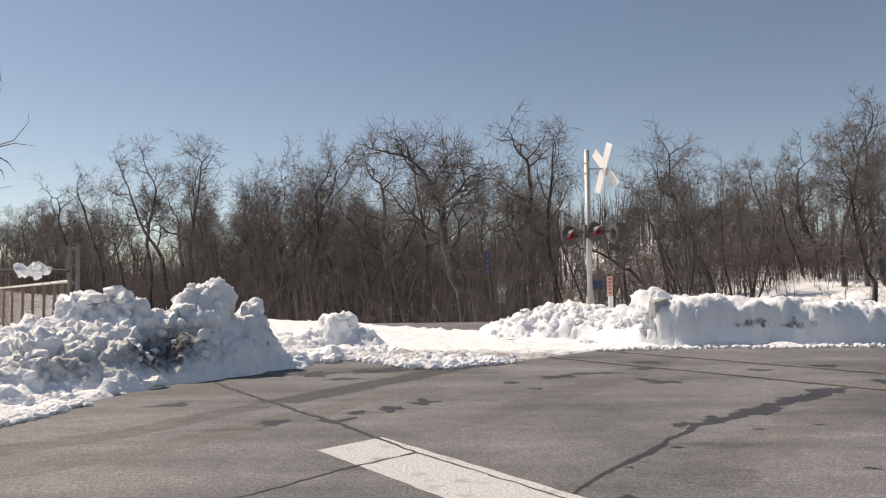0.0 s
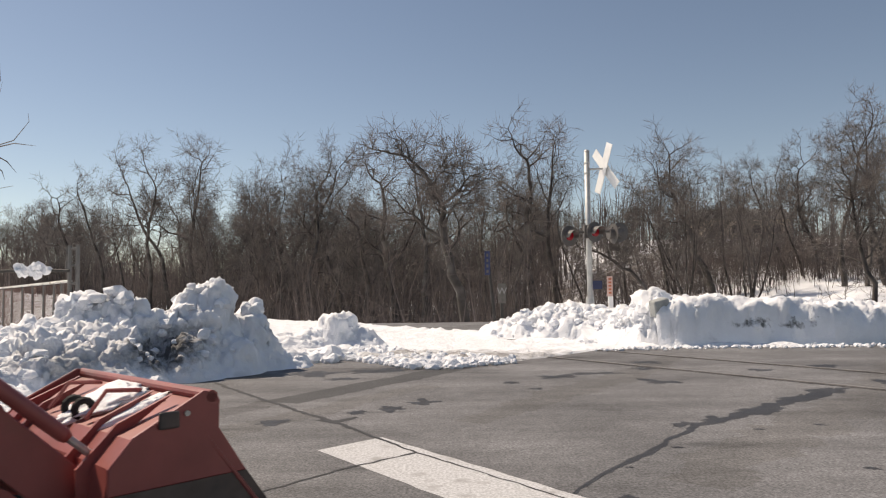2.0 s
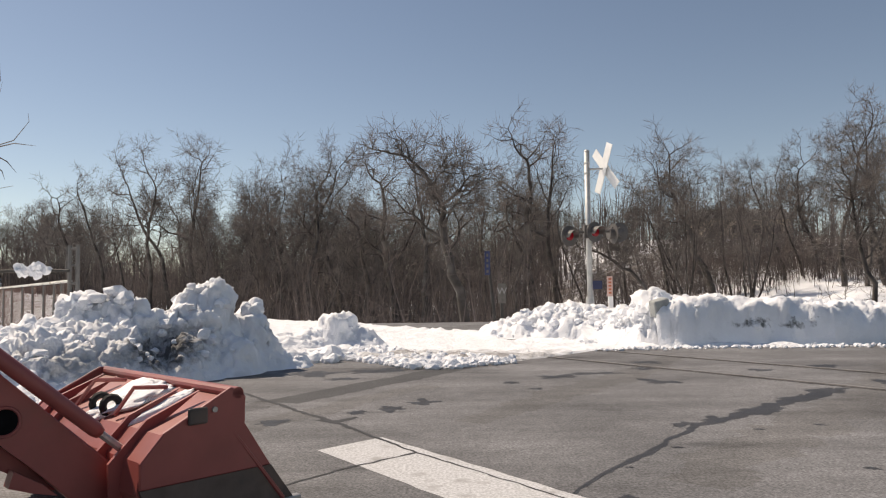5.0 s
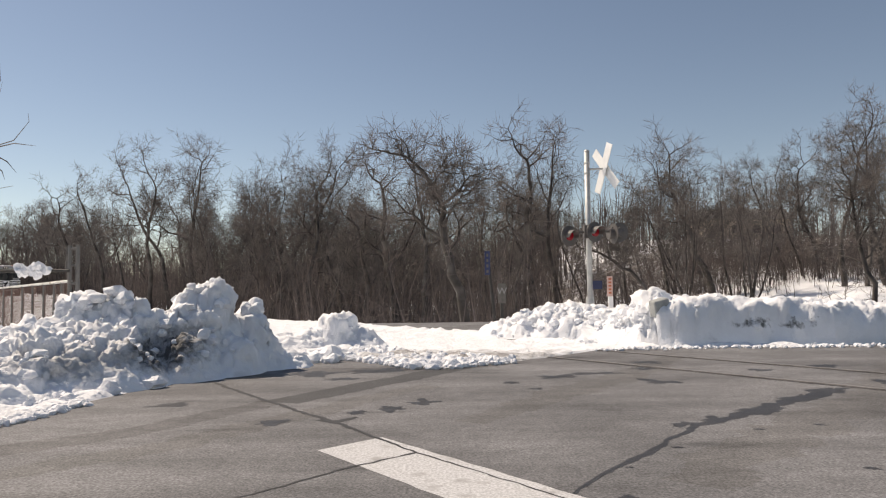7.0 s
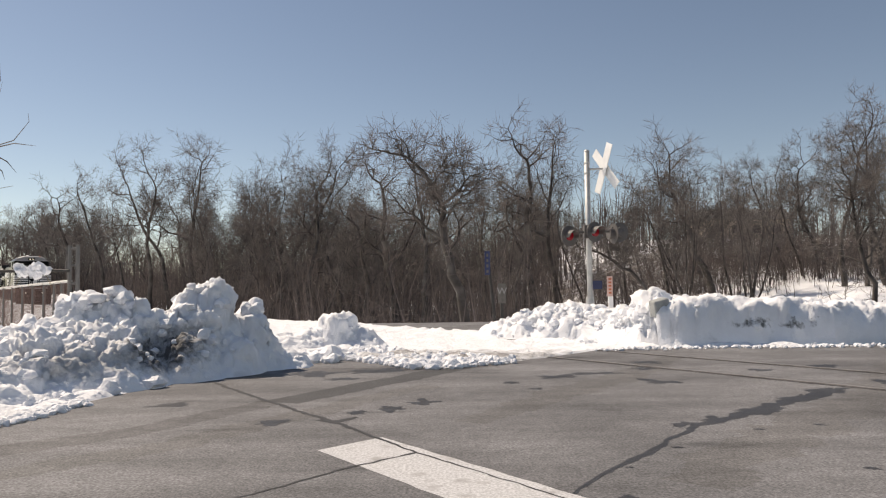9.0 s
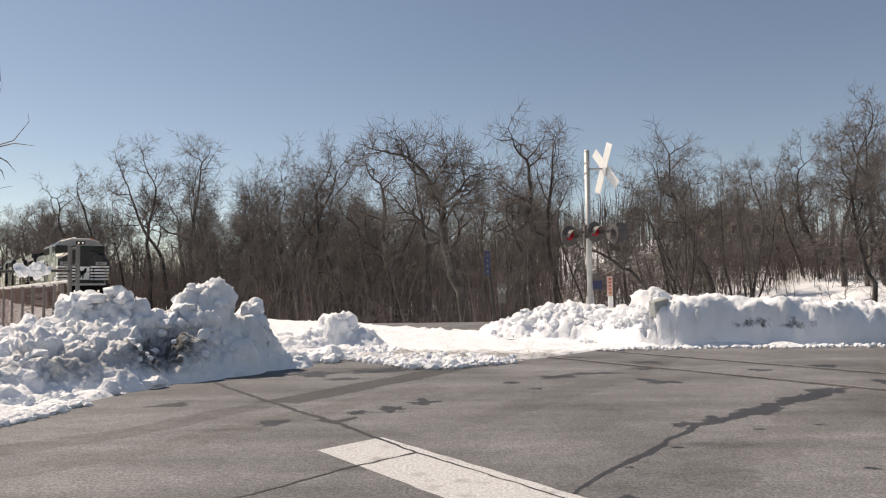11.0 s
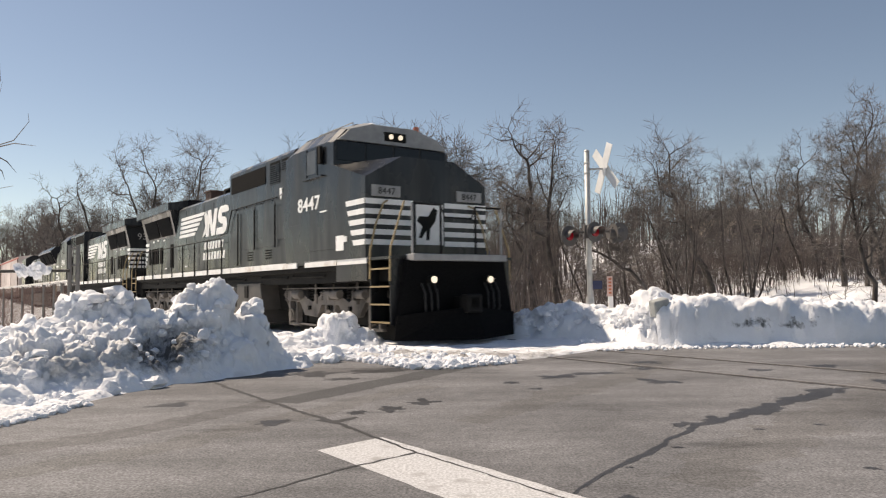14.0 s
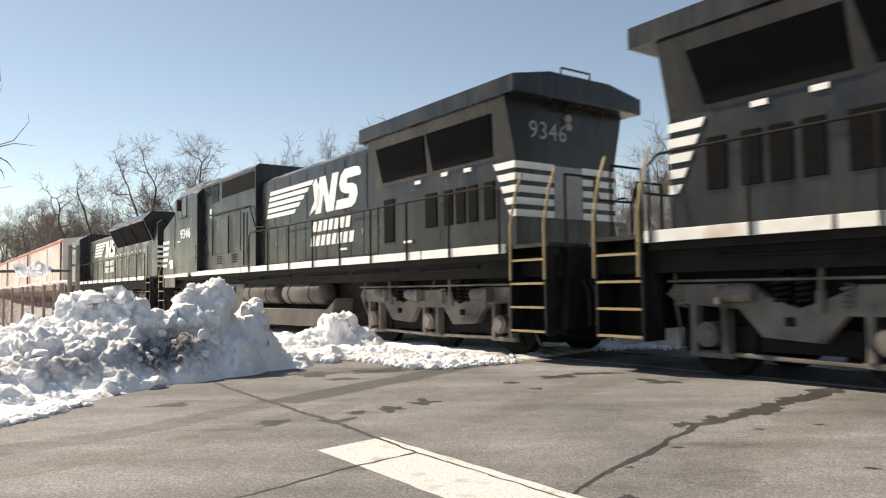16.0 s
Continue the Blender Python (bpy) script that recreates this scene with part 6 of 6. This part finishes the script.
def make_signal():
    x, y = 3.52, 17.5
    t = empty("crossing_signal", None, "grey pole railway crossing signal with crossbuck and red lamps", "crossing signal")
    part("pole", tube(B(), [(x, y, -0.2), (x, y, 4.42)], 0.066, 16), SIGNAL_POLE, t, smooth=True)
    part("pole_cap", tube(B(), [(x, y, 4.42), (x, y, 4.46)], [0.075, 0.04], 12), SIGNAL_POLE, t)
    part("base", tube(B(), [(x, y, -0.2), (x, y, 0.9)], 0.095, 14), SIGNAL_POLE, t)
    for z in (4.1, 3.86):
        part("pole_band", tube(B(), [(x, y, z), (x, y, z + 0.04)], 0.075, 14), SIGNAL_POLE, t)
    part("cross_arm", tube(B(), [(x - 0.55, y - 0.08, 2.44), (x + 0.75, y + 0.08, 2.48)], 0.03, 8), SIGNAL_BLACK, t)
    part("junction_box", box(B(), x - 0.12, x + 0.12, y - 0.12, y + 0.12, 2.3, 2.62, 0.02), SIGNAL_BLACK, t)
    lamp_unit(t, x - 0.50, y - 0.14, 2.36, 30)
    lamp_unit(t, x + 0.10, y - 0.2, 2.44, 30)
    lamp_unit(t, x + 0.62, y + 0.12, 2.42, 105)
    lamp_unit(t, x + 0.80, y + 0.2, 2.46, 200)
    cx, cz = x + 0.40, 3.98
    for k, (ang, off) in enumerate(((66, -0.03), (-48, 0.03))):
        bm = B()
        plate(bm, [(-0.62, -0.115), (0.62, -0.115), (0.62, 0.115), (-0.62, 0.115)], off - 0.008, off + 0.008, bevel=0.004)
        bmesh.ops.transform(bm, matrix=Matrix.Translation((cx, y - 0.1, cz)) @ pose(0, 0, 0, 0, 0, -64) @ pose(0, 0, 0, 0, -ang, 0), verts=bm.verts)
        part("crossbuck_blade", bm, WHITE, t, "white crossbuck blade")
    part("sign_bracket", tube(B(), [(x, y, 3.98), (cx, y - 0.1, 3.98)], 0.025, 8), SIGNAL_POLE, t)
    part("notice_plate", box(B(), x + 0.05, x + 0.28, y - 0.1, y - 0.085, 1.08, 1.28, 0.004), BLUE_SIGN, t, "small blue notice plate")
    s = empty("street_sign", None, "blue vertical name sign on a slim dark post", "sign")
    part("post", tube(B(), [(1.26, 17.4, -0.1), (1.06, 17.4, 2.02)], 0.035, 10), WOOD_POST, s)
    part("blade", box(B(), 0.99, 1.12, 17.35, 17.365, 1.45, 2.02, 0.004), BLUE_SIGN, s)
    for k in range(4):
        part("name_bar", box(B(), 1.03, 1.08, 17.345, 17.35, 1.50 + 0.13 * k, 1.57 + 0.13 * k), GREY_BOARD, s)
    w = empty("whistle_post", None, "weathered pale board lettered W on a post", "sign")
    part("board", box(B(), 1.36, 1.56, 18.2, 18.23, 0.75, 1.25, 0.006), GREY_BOARD, w)
    part("post", box(B(), 1.42, 1.50, 18.23, 18.3, -0.6, 1.2, 0.006), WOOD_POST, w)
    lettering("letter", "W", 0.24, GREY_PAINT, w, Matrix.Translation((1.46, 18.195, 0.98)) @ pose(0, 0, 0, 90, 0, 0), 0.004)
    m = empty("marker_post", None, "white and orange warning marker post", "marker post")
    part("post", box(B(), 3.62, 3.70, 15.9, 15.93, -0.05, 0.72, 0.004), WOOD_POST, m)
    part("sleeve", box(B(), 3.60, 3.70, 15.88, 15.95, 0.62, 0.92, 0.01), WHITE, m)
    pl = part("plate", box(B(), 3.57, 3.69, 15.87, 15.89, 0.92, 1.36, 0.004), MARKER_PALE, m)
    for k in range(5):
        part("text_bar", box(B(), 3.60, 3.66, 15.862, 15.87, 0.98 + 0.075 * k, 1.02 + 0.075 * k), ORANGE_SIGN, pl)
    b = empty("concrete_slab", None, "grey concrete slab half buried in the snow bank", "slab")
    part("slab", box(B(), 0, 0.34, 0, 0.2, 0, 0.32, 0.03, pose(4.0, 13.72, 0.52, 8, -12, 20)), CONCRETE, b)


def make_house():
    h = empty("house", None, "low tan house with a pale roof on the far hill", "house")
    x, y = 47, 112
    z = terrain(x, y) - 0.3
    part("wall", box(B(), x - 7, x + 7, y, y + 8, z, z + 3.2), HOUSE_WALL, h)
    part("roof", plate(B(), [(y - 0.5, z + 3.1), (y + 4, z + 5.2), (y + 8.5, z + 3.1)], x - 7.5, x + 7.5, "x"), HOUSE_ROOF, h)
    for k in range(4):
        part("window", box(B(), x - 5.5 + 3.2 * k, x - 4.3 + 3.2 * k, y - 0.03, y + 0.05, z + 1.0, z + 2.2), GLASS, h)


def make_near_branch():
    """A bare limb that reaches into the view from a tree close by."""
    verts, faces = [], []
    rng = np.random.default_rng(4)
    t = empty("near_tree", None, "bare tree by the road with thin overhanging twigs", "tree")
    trunk = B()
    tube(trunk, [(-14.1, 16, -0.1), (-14.0, 16, 3.0), (-14.1, 16.1, 6.5), (-14, 16.2, 9)], [0.2, 0.16, 0.12, 0.05], 10)
    part("trunk", trunk, BARK, t, smooth=True)
    def twig(pts, r):
        branch_tube(verts, faces, [np.array(p, float) for p in pts], r, 0.003, 4)
    d = 16.0
    for rows in (((-7.6, 2.3), (-5.6, 2.83), (-5.15, 2.98), (-4.95, 3.2), (-4.92, 3.28)), ((-5.5, 2.85), (-5.1, 2.93), (-4.85, 2.9)), ((-5.45, 2.86), (-5.2, 2.72), (-5.08, 2.58)), ((-7.6, 2.9), (-5.7, 3.3), (-5.3, 3.7), (-5.28, 3.95)),
                 ((-7.55, 3.2), (-5.6, 3.5), (-5.33, 3.5), (-5.26, 3.68)), ((-7.6, 2.0), (-5.5, 2.35), (-5.1, 2.42)), ((-7.6, 1.7), (-5.5, 2.0), (-5.2, 2.15)), ((-5.5, 2.82), (-5.25, 2.6), (-5.2, 2.5))):
        twig([(x * 1.86, d + 0.06 * rng.normal(), 1.126 + (z - 1.126) * 1.86) for x, z in rows], 0.02)
    raw("crown", verts, faces, TWIG, t)


SNOWY_RAIL = material("snowy_rail", (0.62, 0.60, 0.58), 0.7, var=0.15, scale=6, second=(0.30, 0.20, 0.16), second_scale=4, second_at=0.55)
RUSTY_WIRE = material("rusty_wire", (0.16, 0.10, 0.085), 0.7, 0.3, var=0.2)
SIGNAL_BLACK = material("signal_black", (0.105, 0.097, 0.094), 0.6, var=0.15)
GREY_BOARD = material("grey_board", (0.13, 0.12, 0.11), 0.8, var=0.2, scale=14)
MARKER_PALE = material("pale_orange_plate", (0.62, 0.42, 0.36), 0.6, var=0.1)
CONCRETE = material("concrete", (0.36, 0.37, 0.36), 0.85, var=0.15, scale=9, bump=0.3)
TRACK_STAIN = paving("stained_asphalt", (0.113, 0.110, 0.113), 0.8, broad=0.38, wear=1.6)
make_road_marks()
make_track()
make_loose_snow()
make_fence()
make_signal()
make_house()
make_near_branch()


# ---- what moves ----
def motions():
    for ob, start, facing in TRAIN:
        walk(ob, [(t, train_pose(s + start, facing)) for t, s in TRAIN_WAY])
    for wheelset, x in WHEELSETS:
        turn = 1 if wheelset.parent.parent in (lead,) else -1
        rows = []
        for k in range(481):
            s = lerp_at(k / 30, [t for t, _ in TRAIN_WAY], [s for _, s in TRAIN_WAY])
            rows.append((k / 30, pose(x, 0, 0.53, 0, math.degrees(turn * s / 0.53) % 360, 0)))
        walk(wheelset, rows)
    walk(loader, [(t, loader_pose(f)) for t, f in LOADER_WAY])


motions()
